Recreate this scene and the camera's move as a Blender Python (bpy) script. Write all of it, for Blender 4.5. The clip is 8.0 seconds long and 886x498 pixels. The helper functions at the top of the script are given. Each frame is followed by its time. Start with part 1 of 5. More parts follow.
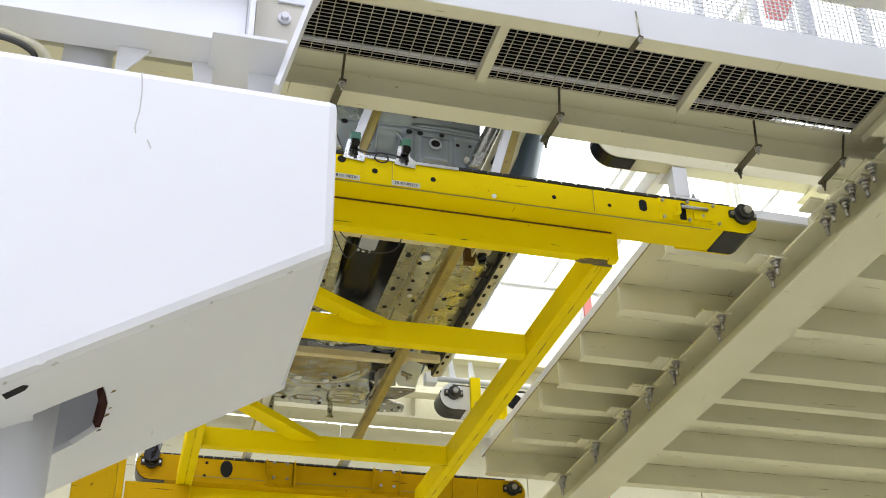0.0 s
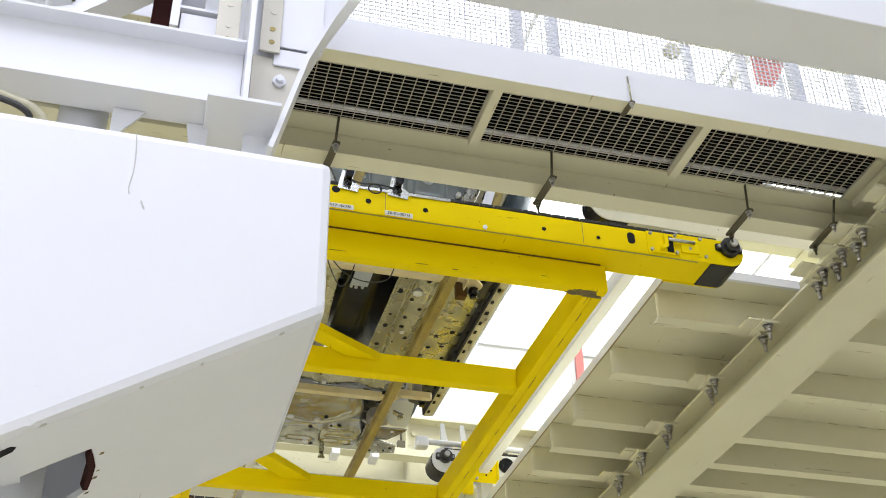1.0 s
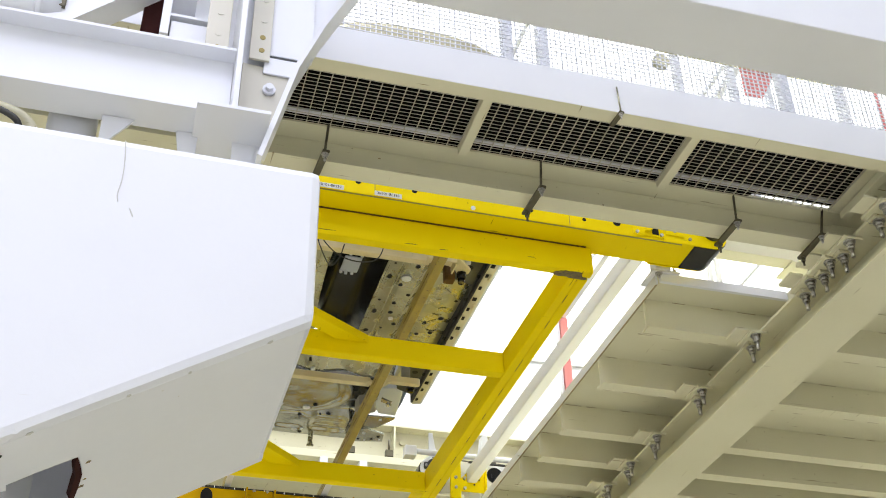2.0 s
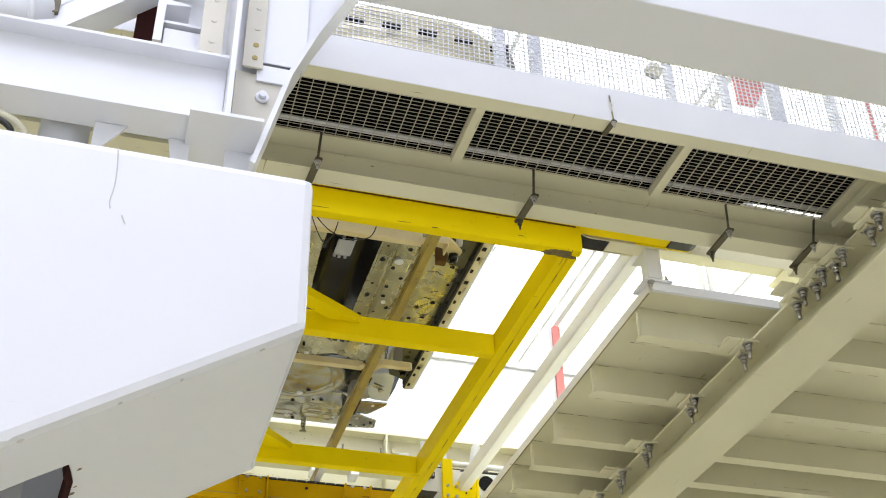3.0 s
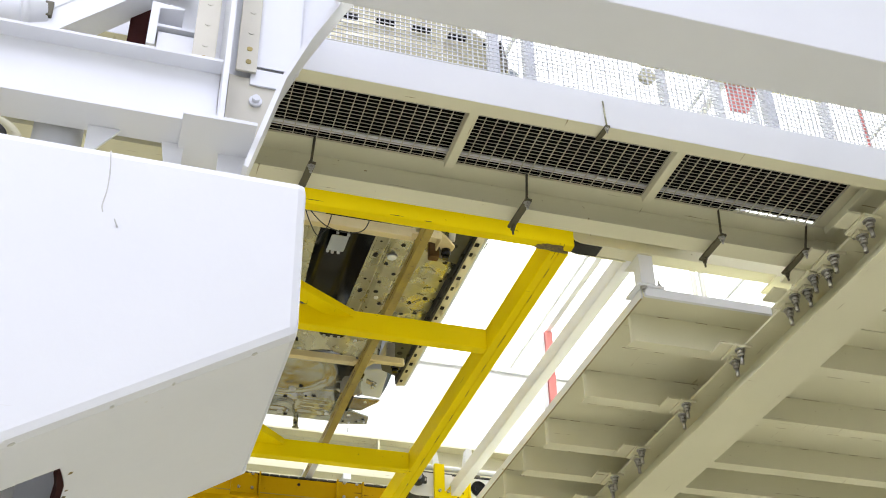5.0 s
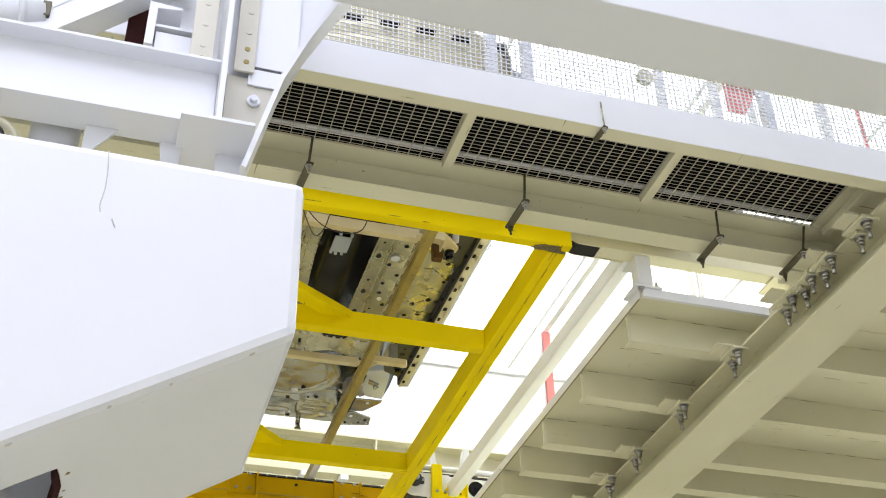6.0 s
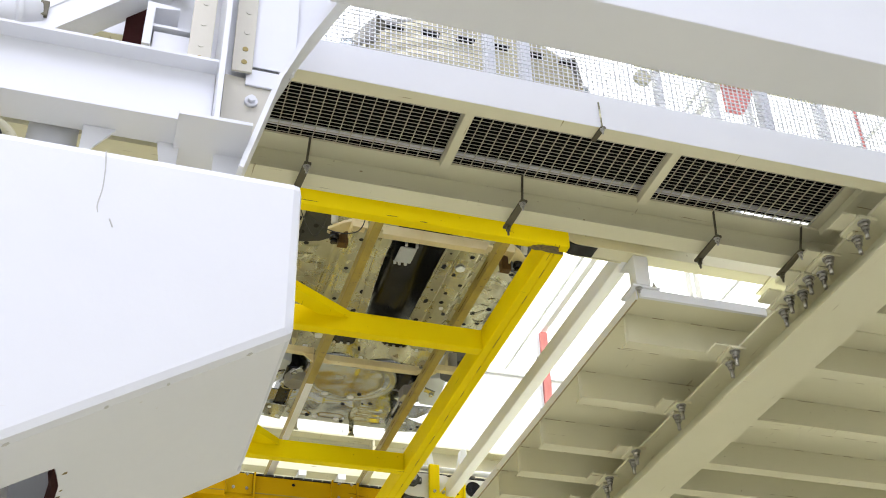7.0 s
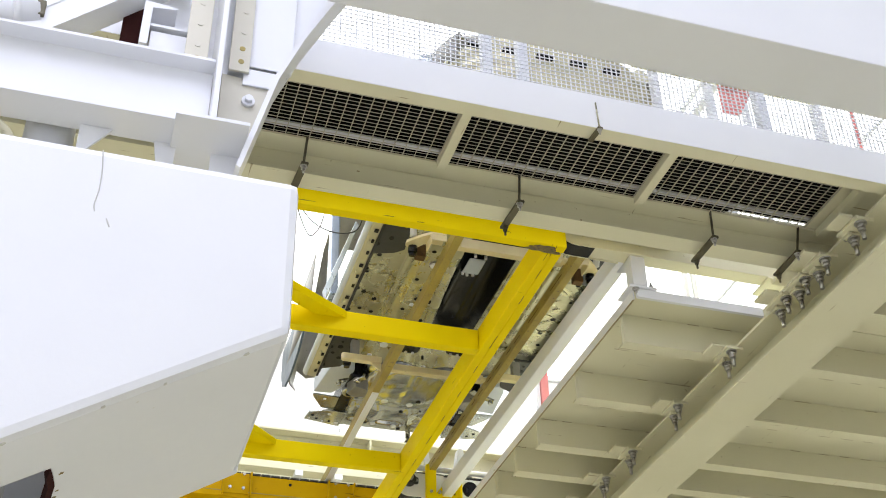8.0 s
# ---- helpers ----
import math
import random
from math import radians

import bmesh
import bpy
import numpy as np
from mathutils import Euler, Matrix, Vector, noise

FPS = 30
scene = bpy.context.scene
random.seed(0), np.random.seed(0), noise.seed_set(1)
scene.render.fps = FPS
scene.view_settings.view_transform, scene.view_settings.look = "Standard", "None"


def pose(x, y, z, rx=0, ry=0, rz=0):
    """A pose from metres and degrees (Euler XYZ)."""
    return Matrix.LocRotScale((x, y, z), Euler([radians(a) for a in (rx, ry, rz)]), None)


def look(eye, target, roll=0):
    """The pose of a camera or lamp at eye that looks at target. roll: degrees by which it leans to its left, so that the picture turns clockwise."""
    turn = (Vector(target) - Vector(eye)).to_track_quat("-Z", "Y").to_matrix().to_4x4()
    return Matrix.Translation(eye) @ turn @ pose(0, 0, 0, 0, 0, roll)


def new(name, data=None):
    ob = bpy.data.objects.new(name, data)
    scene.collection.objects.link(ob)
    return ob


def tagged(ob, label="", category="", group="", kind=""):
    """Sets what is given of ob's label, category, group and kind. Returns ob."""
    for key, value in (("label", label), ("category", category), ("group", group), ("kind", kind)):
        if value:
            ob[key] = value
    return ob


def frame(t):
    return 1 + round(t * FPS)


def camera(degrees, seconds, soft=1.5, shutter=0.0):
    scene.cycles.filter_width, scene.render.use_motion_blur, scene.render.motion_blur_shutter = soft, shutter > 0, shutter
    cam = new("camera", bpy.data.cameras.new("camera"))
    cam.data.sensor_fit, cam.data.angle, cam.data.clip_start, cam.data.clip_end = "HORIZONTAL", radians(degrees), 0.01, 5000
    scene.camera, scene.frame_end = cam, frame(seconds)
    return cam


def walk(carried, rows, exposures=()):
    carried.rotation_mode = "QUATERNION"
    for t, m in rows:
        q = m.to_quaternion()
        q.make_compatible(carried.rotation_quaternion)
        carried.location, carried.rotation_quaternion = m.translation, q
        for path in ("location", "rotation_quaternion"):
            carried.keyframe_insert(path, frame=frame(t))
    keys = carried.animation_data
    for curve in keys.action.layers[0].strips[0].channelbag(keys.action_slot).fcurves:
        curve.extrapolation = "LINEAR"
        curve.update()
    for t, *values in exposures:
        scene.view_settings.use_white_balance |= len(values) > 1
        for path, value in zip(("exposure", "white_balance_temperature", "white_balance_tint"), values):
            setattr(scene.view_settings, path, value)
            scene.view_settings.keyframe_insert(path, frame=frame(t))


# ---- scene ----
cam = camera(41.0, 8.0, soft=1.0)
E = 1.6  # eye height above the hall floor; heights below are given above the eye
EYE_ROWS = [
    (0.0, -14.900, 31.232, 0.999), (0.5, -15.038, 33.194, 0.993), (1.0, -15.368, 34.231, 0.950),
    (1.5, -15.695, 34.389, 1.000), (2.0, -15.955, 34.666, 1.031), (3.5, -16.461, 35.145, 1.130),
    (4.0, -16.535, 35.238, 1.133), (4.5, -16.643, 35.259, 1.125), (6.0, -16.875, 35.280, 1.130),
    (6.5, -16.905, 35.297, 1.145), (7.0, -17.001, 35.290, 1.150), (7.5, -17.064, 35.290, 1.170),
    (8.0, -17.160, 35.291, 1.174)]

# ---------------------------------------------------------------- light
world = bpy.data.worlds.new("world")
scene.world = world
world.use_nodes = True
wn = world.node_tree
sky = wn.nodes.new("ShaderNodeTexSky")
sky.sky_type = "NISHITA"
sky.sun_disc = False
sky.sun_elevation, sky.sun_rotation = radians(48), radians(200)
wn.nodes["Background"].inputs["Strength"].default_value = 0.10
wn.links.new(sky.outputs["Color"], wn.nodes["Background"].inputs["Color"])


def daylight_lamp(x, y, z, sx, sy, watts, target, tint=(0.93, 0.97, 1.0)):
    """An area lamp that stands in for daylight inside the closed hall."""
    data = bpy.data.lights.new("daylight", "AREA")
    data.shape, data.size, data.size_y, data.energy, data.color = "RECTANGLE", sx, sy, watts, tint
    ob = new("daylight", data)
    ob.matrix_world = look((x, y, z + E), (target[0], target[1], target[2] + E))
    return ob


daylight_lamp(0, -9.5, 5.0, 16, 5.5, 440, (0, 10, 4.0), (0.73, 0.78, 1.0))       # added unseen lamp behind the camera, no window there
daylight_lamp(-3.5, -3.0, 9.2, 12, 8, 1480, (-3.5, -2.9, 0), (0.78, 0.80, 1.0))      # added unseen lamp above the camera, for front faces and floor bounce
daylight_lamp(6.0, 13.0, 8.6, 8, 12, 1300, (6.0, 13.1, 0))      # roof light over the far bay
scene.view_settings.exposure = -0.20

# ---------------------------------------------------------------- materials


def principled(name, rough, metal=0.0):
    m = bpy.data.materials.new(name)
    m.use_nodes = True
    t = m.node_tree
    b = t.nodes["Principled BSDF"]
    b.inputs["Roughness"].default_value = rough
    b.inputs["Metallic"].default_value = metal
    return m, t, b


def noise_node(t, scale, detail=6.0, rough=0.6, stretch=None):
    co = t.nodes.new("ShaderNodeTexCoord")
    n = t.nodes.new("ShaderNodeTexNoise")
    n.inputs["Scale"].default_value, n.inputs["Detail"].default_value = scale, detail
    n.inputs["Roughness"].default_value = rough
    if stretch:
        mp = t.nodes.new("ShaderNodeMapping")
        mp.inputs["Scale"].default_value = stretch
        t.links.new(co.outputs["Object"], mp.inputs["Vector"])
        t.links.new(mp.outputs["Vector"], n.inputs["Vector"])
    else:
        t.links.new(co.outputs["Object"], n.inputs["Vector"])
    return n


def ramp_node(t, src, lo, hi, a=(0, 0, 0, 1), b=(1, 1, 1, 1)):
    r = t.nodes.new("ShaderNodeValToRGB")
    r.color_ramp.elements[0].position, r.color_ramp.elements[1].position = lo, hi
    r.color_ramp.elements[0].color, r.color_ramp.elements[1].color = a, b
    t.links.new(src, r.inputs["Fac"])
    return r


def mix_node(t, fac, a, b):
    mx = t.nodes.new("ShaderNodeMix")
    mx.data_type = "RGBA"
    for sock, v in ((mx.inputs[0], fac), (mx.inputs[6], a), (mx.inputs[7], b)):
        if isinstance(v, (tuple, float, int)):
            sock.default_value = (*v, 1) if isinstance(v, tuple) and len(v) == 3 else v
        else:
            t.links.new(v, sock)
    return mx.outputs[2]


def paint(name, base, shade, dirt, rough=0.45, metal=0.0, wear=0.66, bump=0.04, scale=3.0, streak=None, coat=0.0, gloss=0.5, dash=0.0, grain=True):
    """Painted or bare metal: broad tone change, fine grain, scattered stains."""
    m, t, b = principled(name, rough, metal)
    broad = ramp_node(t, noise_node(t, scale, 4, 0.55, streak).outputs["Fac"], 0.3, 0.7)
    col = mix_node(t, broad.outputs["Color"], base, shade)
    grime = ramp_node(t, noise_node(t, scale * 7, 8, 0.68).outputs["Fac"], wear, wear + 0.10)
    col = mix_node(t, grime.outputs["Color"], col, dirt)
    if dash:  # thin scuffs and rust lines along the sections
        for way in ((2.5, 40, 40), (40, 2.5, 40)):
            scuff = ramp_node(t, noise_node(t, 1.0, 3, 0.6, way).outputs["Fac"], dash, dash + 0.04)
            col = mix_node(t, scuff.outputs["Color"], col, dirt)
    t.links.new(col, b.inputs["Base Color"])
    fine = noise_node(t, scale * 30, 5, 0.6)
    rr = ramp_node(t, (fine if grain else noise_node(t, scale * 2, 4)).outputs["Fac"], 0.2, 0.8, (max(rough - 0.1, 0.03),) * 3 + (1,), (min(rough + 0.12, 1),) * 3 + (1,))
    t.links.new(rr.outputs["Color"], b.inputs["Roughness"])
    bp = t.nodes.new("ShaderNodeBump")
    bp.inputs["Strength"].default_value, bp.inputs["Distance"].default_value = bump, 0.01
    t.links.new(fine.outputs["Fac"], bp.inputs["Height"])
    t.links.new(bp.outputs["Normal"], b.inputs["Normal"])
    b.inputs["Coat Weight"].default_value = coat
    b.inputs["Specular IOR Level"].default_value = gloss
    return m


def glow(name, col, strength):
    m, t, b = principled(name, 0.6)
    b.inputs["Base Color"].default_value = (*col, 1)
    b.inputs["Emission Color"].default_value = (*col, 1)
    b.inputs["Emission Strength"].default_value = strength
    return m


CREAM = paint("cream_paint", (0.76, 0.73, 0.53), (0.71, 0.68, 0.48), (0.38, 0.31, 0.16), 0.42, wear=0.74, scale=1.6, dash=0.70)
CREAM_DULL = paint("dull_cream_paint", (0.66, 0.63, 0.46), (0.58, 0.55, 0.38), (0.33, 0.27, 0.14), 0.5, wear=0.72, scale=1.4, dash=0.68)
WHITE = paint("white_paint", (0.81, 0.82, 0.84), (0.77, 0.78, 0.80), (0.60, 0.56, 0.47), 0.4, wear=0.80, scale=1.3, dash=0.76)
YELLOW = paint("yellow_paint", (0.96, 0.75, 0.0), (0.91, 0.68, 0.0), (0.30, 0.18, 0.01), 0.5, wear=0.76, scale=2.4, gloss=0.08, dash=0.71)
# darker copy of the yellow: shade on the far parts put into colour
YELLOW_SHADED = paint("shaded_yellow_paint", (0.64, 0.39, 0.0), (0.54, 0.32, 0.0), (0.18, 0.10, 0.01), 0.5, wear=0.70, scale=2.4, gloss=0.08, dash=0.68)
SKID = paint("worn_skid_paint", (0.42, 0.32, 0.06), (0.30, 0.23, 0.06), (0.14, 0.10, 0.06), 0.5, wear=0.58, scale=5)
SKID_LIGHT = paint("pale_skid_paint", (0.78, 0.69, 0.42), (0.68, 0.57, 0.30), (0.24, 0.18, 0.1), 0.5, wear=0.64, scale=5)
SKID_DARK = paint("rust_and_shadow_dark", (0.09, 0.045, 0.01), (0.14, 0.07, 0.01), (0.04, 0.025, 0.01), 0.8, wear=0.55, scale=14)
GALV = paint("galvanised_sheet", (0.52, 0.50, 0.35), (0.40, 0.38, 0.26), (0.18, 0.16, 0.10), 0.27, 0.75, wear=0.76, scale=4, bump=0.02, grain=False)
GALV_WARM = paint("warm_zinc_sheet", (0.62, 0.58, 0.40), (0.54, 0.50, 0.34), (0.26, 0.22, 0.13), 0.38, 0.5, wear=0.74, scale=4, bump=0.02, grain=False)
FENDER = paint("blue_black_sheet", (0.10, 0.14, 0.17), (0.07, 0.10, 0.13), (0.16, 0.18, 0.2), 0.35, 0.3, wear=0.8, scale=3, bump=0.01, grain=False)
GALV_BLUE = paint("bluish_body_sheet", (0.50, 0.57, 0.64), (0.40, 0.47, 0.54), (0.3, 0.34, 0.38), 0.24, 0.6, wear=0.86, scale=1.5, bump=0.0, grain=False)
GALV_GREY = paint("grey_zinc_sheet", (0.55, 0.56, 0.53), (0.43, 0.44, 0.42), (0.28, 0.28, 0.26), 0.2, 0.9, wear=0.8, scale=2.5, bump=0.01, grain=False)
BULK = paint("bluish_panel", (0.60, 0.64, 0.70), (0.54, 0.58, 0.64), (0.32, 0.34, 0.36), 0.34, 0.15, wear=0.8, scale=3, bump=0.01, grain=False)
STEEL = paint("machined_steel", (0.55, 0.54, 0.52), (0.42, 0.41, 0.39), (0.2, 0.18, 0.15), 0.3, 0.95, wear=0.62, scale=9)
DARK_STEEL = paint("dark_steel", (0.065, 0.065, 0.062), (0.045, 0.045, 0.042), (0.16, 0.13, 0.1), 0.42, 0.6, wear=0.66, scale=8)
HOOK = paint("olive_bracket_steel", (0.13, 0.115, 0.065), (0.09, 0.08, 0.05), (0.2, 0.17, 0.1), 0.5, 0.3, wear=0.64, scale=9)
BLACK = paint("black_coating", (0.005, 0.005, 0.006), (0.009, 0.009, 0.010), (0.02, 0.02, 0.02), 0.2, 0.0, wear=0.7, scale=3, gloss=0.3, grain=False)
RUBBER = paint("black_rubber", (0.02, 0.02, 0.02), (0.032, 0.032, 0.03), (0.09, 0.085, 0.08), 0.7, wear=0.66, scale=8)
HOLE = paint("dark_hole", (0.006, 0.006, 0.006), (0.01, 0.01, 0.01), (0.02, 0.02, 0.02), 0.9, scale=4)
GRATE = paint("grating_steel", (0.62, 0.59, 0.47), (0.52, 0.50, 0.40), (0.25, 0.22, 0.16), 0.5, 0.0, wear=0.66, scale=6)
GAP_DARK = paint("gap_dark_sheet", (0.003, 0.003, 0.003), (0.005, 0.005, 0.004), (0.014, 0.012, 0.008), 0.9, scale=5, gloss=0.03)
PRIMER = paint("grey_body_steel", (0.33, 0.32, 0.29), (0.26, 0.25, 0.23), (0.12, 0.11, 0.09), 0.45, 0.3, wear=0.6, scale=6)
# red paled towards pink for the glare over the post and plate
RED = paint("red_paint", (0.76, 0.27, 0.25), (0.72, 0.24, 0.22), (0.4, 0.1, 0.08), 0.4, scale=4)
OXIDE = paint("red_oxide_primer", (0.045, 0.012, 0.010), (0.03, 0.009, 0.008), (0.08, 0.03, 0.02), 0.8, scale=4, gloss=0.1)
GREEN = paint("green_plastic", (0.02, 0.16, 0.09), (0.02, 0.13, 0.08), (0.05, 0.1, 0.07), 0.4, scale=6)
PAPER = paint("label_paper", (0.78, 0.77, 0.72), (0.72, 0.71, 0.66), (0.55, 0.5, 0.4), 0.6, scale=14)
CONCRETE = paint("concrete_floor", (0.68, 0.65, 0.52), (0.62, 0.59, 0.47), (0.26, 0.24, 0.2), 0.5, scale=0.8)
CLADDING = paint("white_cladding", (0.80, 0.80, 0.78), (0.76, 0.76, 0.74), (0.62, 0.6, 0.55), 0.6, wear=0.8, scale=0.7)
ROOFLIGHT = glow("translucent_roof_light", (0.96, 0.98, 1.0), 2.4)
SCORCH = paint("scorched_paint", (0.10, 0.08, 0.05), (0.30, 0.20, 0.03), (0.05, 0.045, 0.04), 0.6, wear=0.5, scale=16)
SCORCH_PALE = paint("grey_chip", (0.62, 0.61, 0.58), (0.55, 0.54, 0.50), (0.42, 0.40, 0.35), 0.6, scale=20)
POST_CREAM = paint("tan_cream_paint", (0.64, 0.61, 0.50), (0.58, 0.55, 0.45), (0.35, 0.31, 0.22), 0.45, wear=0.74, scale=2)
PALE_GREY = paint("pale_grey_paint", (0.60, 0.59, 0.54), (0.55, 0.54, 0.49), (0.35, 0.32, 0.26), 0.45, wear=0.74, scale=2)
WELD = paint("weld_line", (0.42, 0.27, 0.02), (0.30, 0.18, 0.02), (0.12, 0.07, 0.01), 0.7, wear=0.6, scale=20)
# joist rust, and the shadow line painted along the deck edge
RUST_AND_SHADE = paint("rust_seam", (0.40, 0.32, 0.17), (0.54, 0.48, 0.30), (0.18, 0.12, 0.06), 0.8, wear=0.5, scale=14)
CABLE = paint("black_cable", (0.02, 0.02, 0.02), (0.03, 0.03, 0.03), (0.05, 0.05, 0.05), 0.5, scale=8)

# ---------------------------------------------------------------- builders
BASE = {}
SET_OUT = [1.0]  # scale at which a group of things is set out from the eye point


def thing(name, x, y, z, label, category, group="", kind=""):
    """An empty at the thing's base that carries its parts."""
    ob = new(name)
    x, y, z = x * SET_OUT[0], y * SET_OUT[0], z * SET_OUT[0]
    ob.location = (x, y, z + E)
    BASE[ob.name] = Vector((x, y, z))
    return tagged(ob, label, category, group, kind)


def part(name, bm, mat, parent, label="", kind="", at=(0, 0, 0)):
    """Links a bmesh, drawn in hall coordinates, as one mesh under its thing or part."""
    base = BASE[parent.name] + Vector(at)
    if SET_OUT[0] != 1.0:
        bmesh.ops.scale(bm, vec=(SET_OUT[0],) * 3, verts=bm.verts)
    bmesh.ops.translate(bm, verts=bm.verts, vec=-base)
    me = bpy.data.meshes.new(name)
    bm.to_mesh(me)
    bm.free()
    me.materials.append(mat)
    ob = new(name, me)
    ob.parent = parent
    ob.location = at
    BASE[ob.name] = base
    return tagged(ob, label, "", "", kind)


def alone(name, bm, mat, label, category, group="", kind="", base=None):
    """A thing that is one single mesh, its origin at the middle of its lowest side."""
    lo = [min(v.co[i] for v in bm.verts) for i in range(3)]
    hi = [max(v.co[i] for v in bm.verts) for i in range(3)]
    b = Vector(base) if base else Vector(((lo[0] + hi[0]) / 2, (lo[1] + hi[1]) / 2, lo[2]))
    bmesh.ops.translate(bm, verts=bm.verts, vec=-b)
    me = bpy.data.meshes.new(name)
    bm.to_mesh(me)
    bm.free()
    me.materials.append(mat)
    ob = new(name, me)
    ob.location = (b[0], b[1], b[2] + E)
    BASE[ob.name] = b
    return tagged(ob, label, category, group, kind)


def box(x0, x1, y0, y1, z0, z1, bev=0.004, bm=None):
    own = bmesh.new()
    bmesh.ops.create_cube(own, size=1.0)
    for v in own.verts:
        v.co = (x0 + (v.co.x + 0.5) * (x1 - x0), y0 + (v.co.y + 0.5) * (y1 - y0), z0 + (v.co.z + 0.5) * (z1 - z0))
    if bev:
        bmesh.ops.bevel(own, geom=list(own.edges), offset=bev, segments=2, profile=0.6, affect="EDGES")
    return join(bm, own)


def join(bm, own):
    if bm is None:
        return own
    me = bpy.data.meshes.new("tmp")
    own.to_mesh(me)
    own.free()
    bm.from_mesh(me)
    bpy.data.meshes.remove(me)
    return bm


def rod(p, q, r, n=16, bm=None, r2=None):
    """A round bar from p to q."""
    own = bmesh.new()
    p, q = Vector(p), Vector(q)
    d = q - p
    m = Matrix.Translation((p + q) / 2) @ d.to_track_quat("Z", "Y").to_matrix().to_4x4()
    bmesh.ops.create_cone(own, cap_ends=True, segments=n, radius1=r, radius2=r if r2 is None else r2, depth=d.length, matrix=m)
    for f in own.faces:
        f.smooth = len(f.verts) == 4
    return join(bm, own)


def bar(p, q, w, h, bev=0.004, bm=None, up=(0, 0, 1)):
    """A square bar from p to q, w wide and h deep."""
    p, q = Vector(p), Vector(q)
    d = (q - p).normalized()
    s = d.cross(Vector(up)).normalized()
    u = s.cross(d)
    own = bmesh.new()
    bmesh.ops.create_cube(own, size=1.0)
    length = (q - p).length
    for v in own.verts:
        v.co = (p + q) / 2 + d * (v.co.y * length) + s * (v.co.x * w) + u * (v.co.z * h)
    if bev:
        bmesh.ops.bevel(own, geom=list(own.edges), offset=bev, segments=2, profile=0.6, affect="EDGES")
    return join(bm, own)


def prism(profile, axis, a, b, bev=0.0, bm=None):
    """A flat outline (two coordinates a point) drawn out along an axis from a to b."""
    own = bmesh.new()

    def co(p, s):
        return {"x": (s, p[0], p[1]), "y": (p[0], s, p[1]), "z": (p[0], p[1], s)}[axis]
    one = [own.verts.new(co(p, a)) for p in profile]
    two = [own.verts.new(co(p, b)) for p in profile]
    own.faces.new(one)
    own.faces.new(two)
    n = len(profile)
    for i in range(n):
        own.faces.new((one[i], one[(i + 1) % n], two[(i + 1) % n], two[i]))
    bmesh.ops.recalc_face_normals(own, faces=own.faces)
    if bev:
        bmesh.ops.bevel(own, geom=list(own.edges), offset=bev, segments=2, profile=0.6, affect="EDGES")
    return join(bm, own)


def i_profile(c, z0, z1, w, tf, tw):
    """Outline of an I-section: centre, bottom, top, flange width, flange and web thickness."""
    a, b = w / 2, tw / 2
    return [(c - a, z0), (c + a, z0), (c + a, z0 + tf), (c + b, z0 + tf), (c + b, z1 - tf), (c + a, z1 - tf),
            (c + a, z1), (c - a, z1), (c - a, z1 - tf), (c - b, z1 - tf), (c - b, z0 + tf), (c - a, z0 + tf)]


def channel_profile(a0, z0, z1, w, t, way=1):
    """Outline of a channel: its back at a0, flanges reaching w along way."""
    return [(a0, z0), (a0 + way * w, z0), (a0 + way * w, z0 + t), (a0 + way * t, z0 + t), (a0 + way * t, z1 - t),
            (a0 + way * w, z1 - t), (a0 + way * w, z1), (a0, z1)]


def tube(points, r, n=8):
    """A bent round wire through points."""
    own = bmesh.new()
    rings = []
    for i, p in enumerate(points):
        p = Vector(p)
        d = (Vector(points[min(i + 1, len(points) - 1)]) - Vector(points[max(i - 1, 0)])).normalized()
        s = d.orthogonal().normalized()
        if rings:
            s = (last - d * last.dot(d)).normalized()
        last = s
        u = d.cross(s)
        rings.append([own.verts.new(p + (s * math.cos(k * 2 * math.pi / n) + u * math.sin(k * 2 * math.pi / n)) * r) for k in range(n)])
    for a, b in zip(rings, rings[1:]):
        for k in range(n):
            own.faces.new((a[k], a[(k + 1) % n], b[(k + 1) % n], b[k])).smooth = True
    own.faces.new(rings[0])
    own.faces.new(rings[-1])
    bmesh.ops.recalc_face_normals(own, faces=own.faces)
    return own


def smooth_curve(points, steps=8):
    """Points of a smooth line through the given ones."""
    P = [Vector(p) for p in points]
    P = [P[0] * 2 - P[1]] + P + [P[-1] * 2 - P[-2]]
    out = []
    for a, b, c, d in zip(P, P[1:], P[2:], P[3:]):
        for k in range(steps):
            s = k / steps
            out.append(0.5 * ((2 * b) + (c - a) * s + (2 * a - 5 * b + 4 * c - d) * s * s + (3 * b - a - 3 * c + d) * s ** 3))
    out.append(P[-2])
    return out


def bolt_mesh(p, way, r, length, bm=None):
    """Hexagon head with washer and a stub of thread along way."""
    p, way = Vector(p), Vector(way).normalized()
    bm = rod(p, p + way * length * 0.12, r * 1.45, 14, bm)
    rod(p + way * length * 0.12, p + way * length * 0.5, r, 6, bm)
    rod(p + way * length * 0.5, p + way * length, r * 0.5, 10, bm)
    return bm


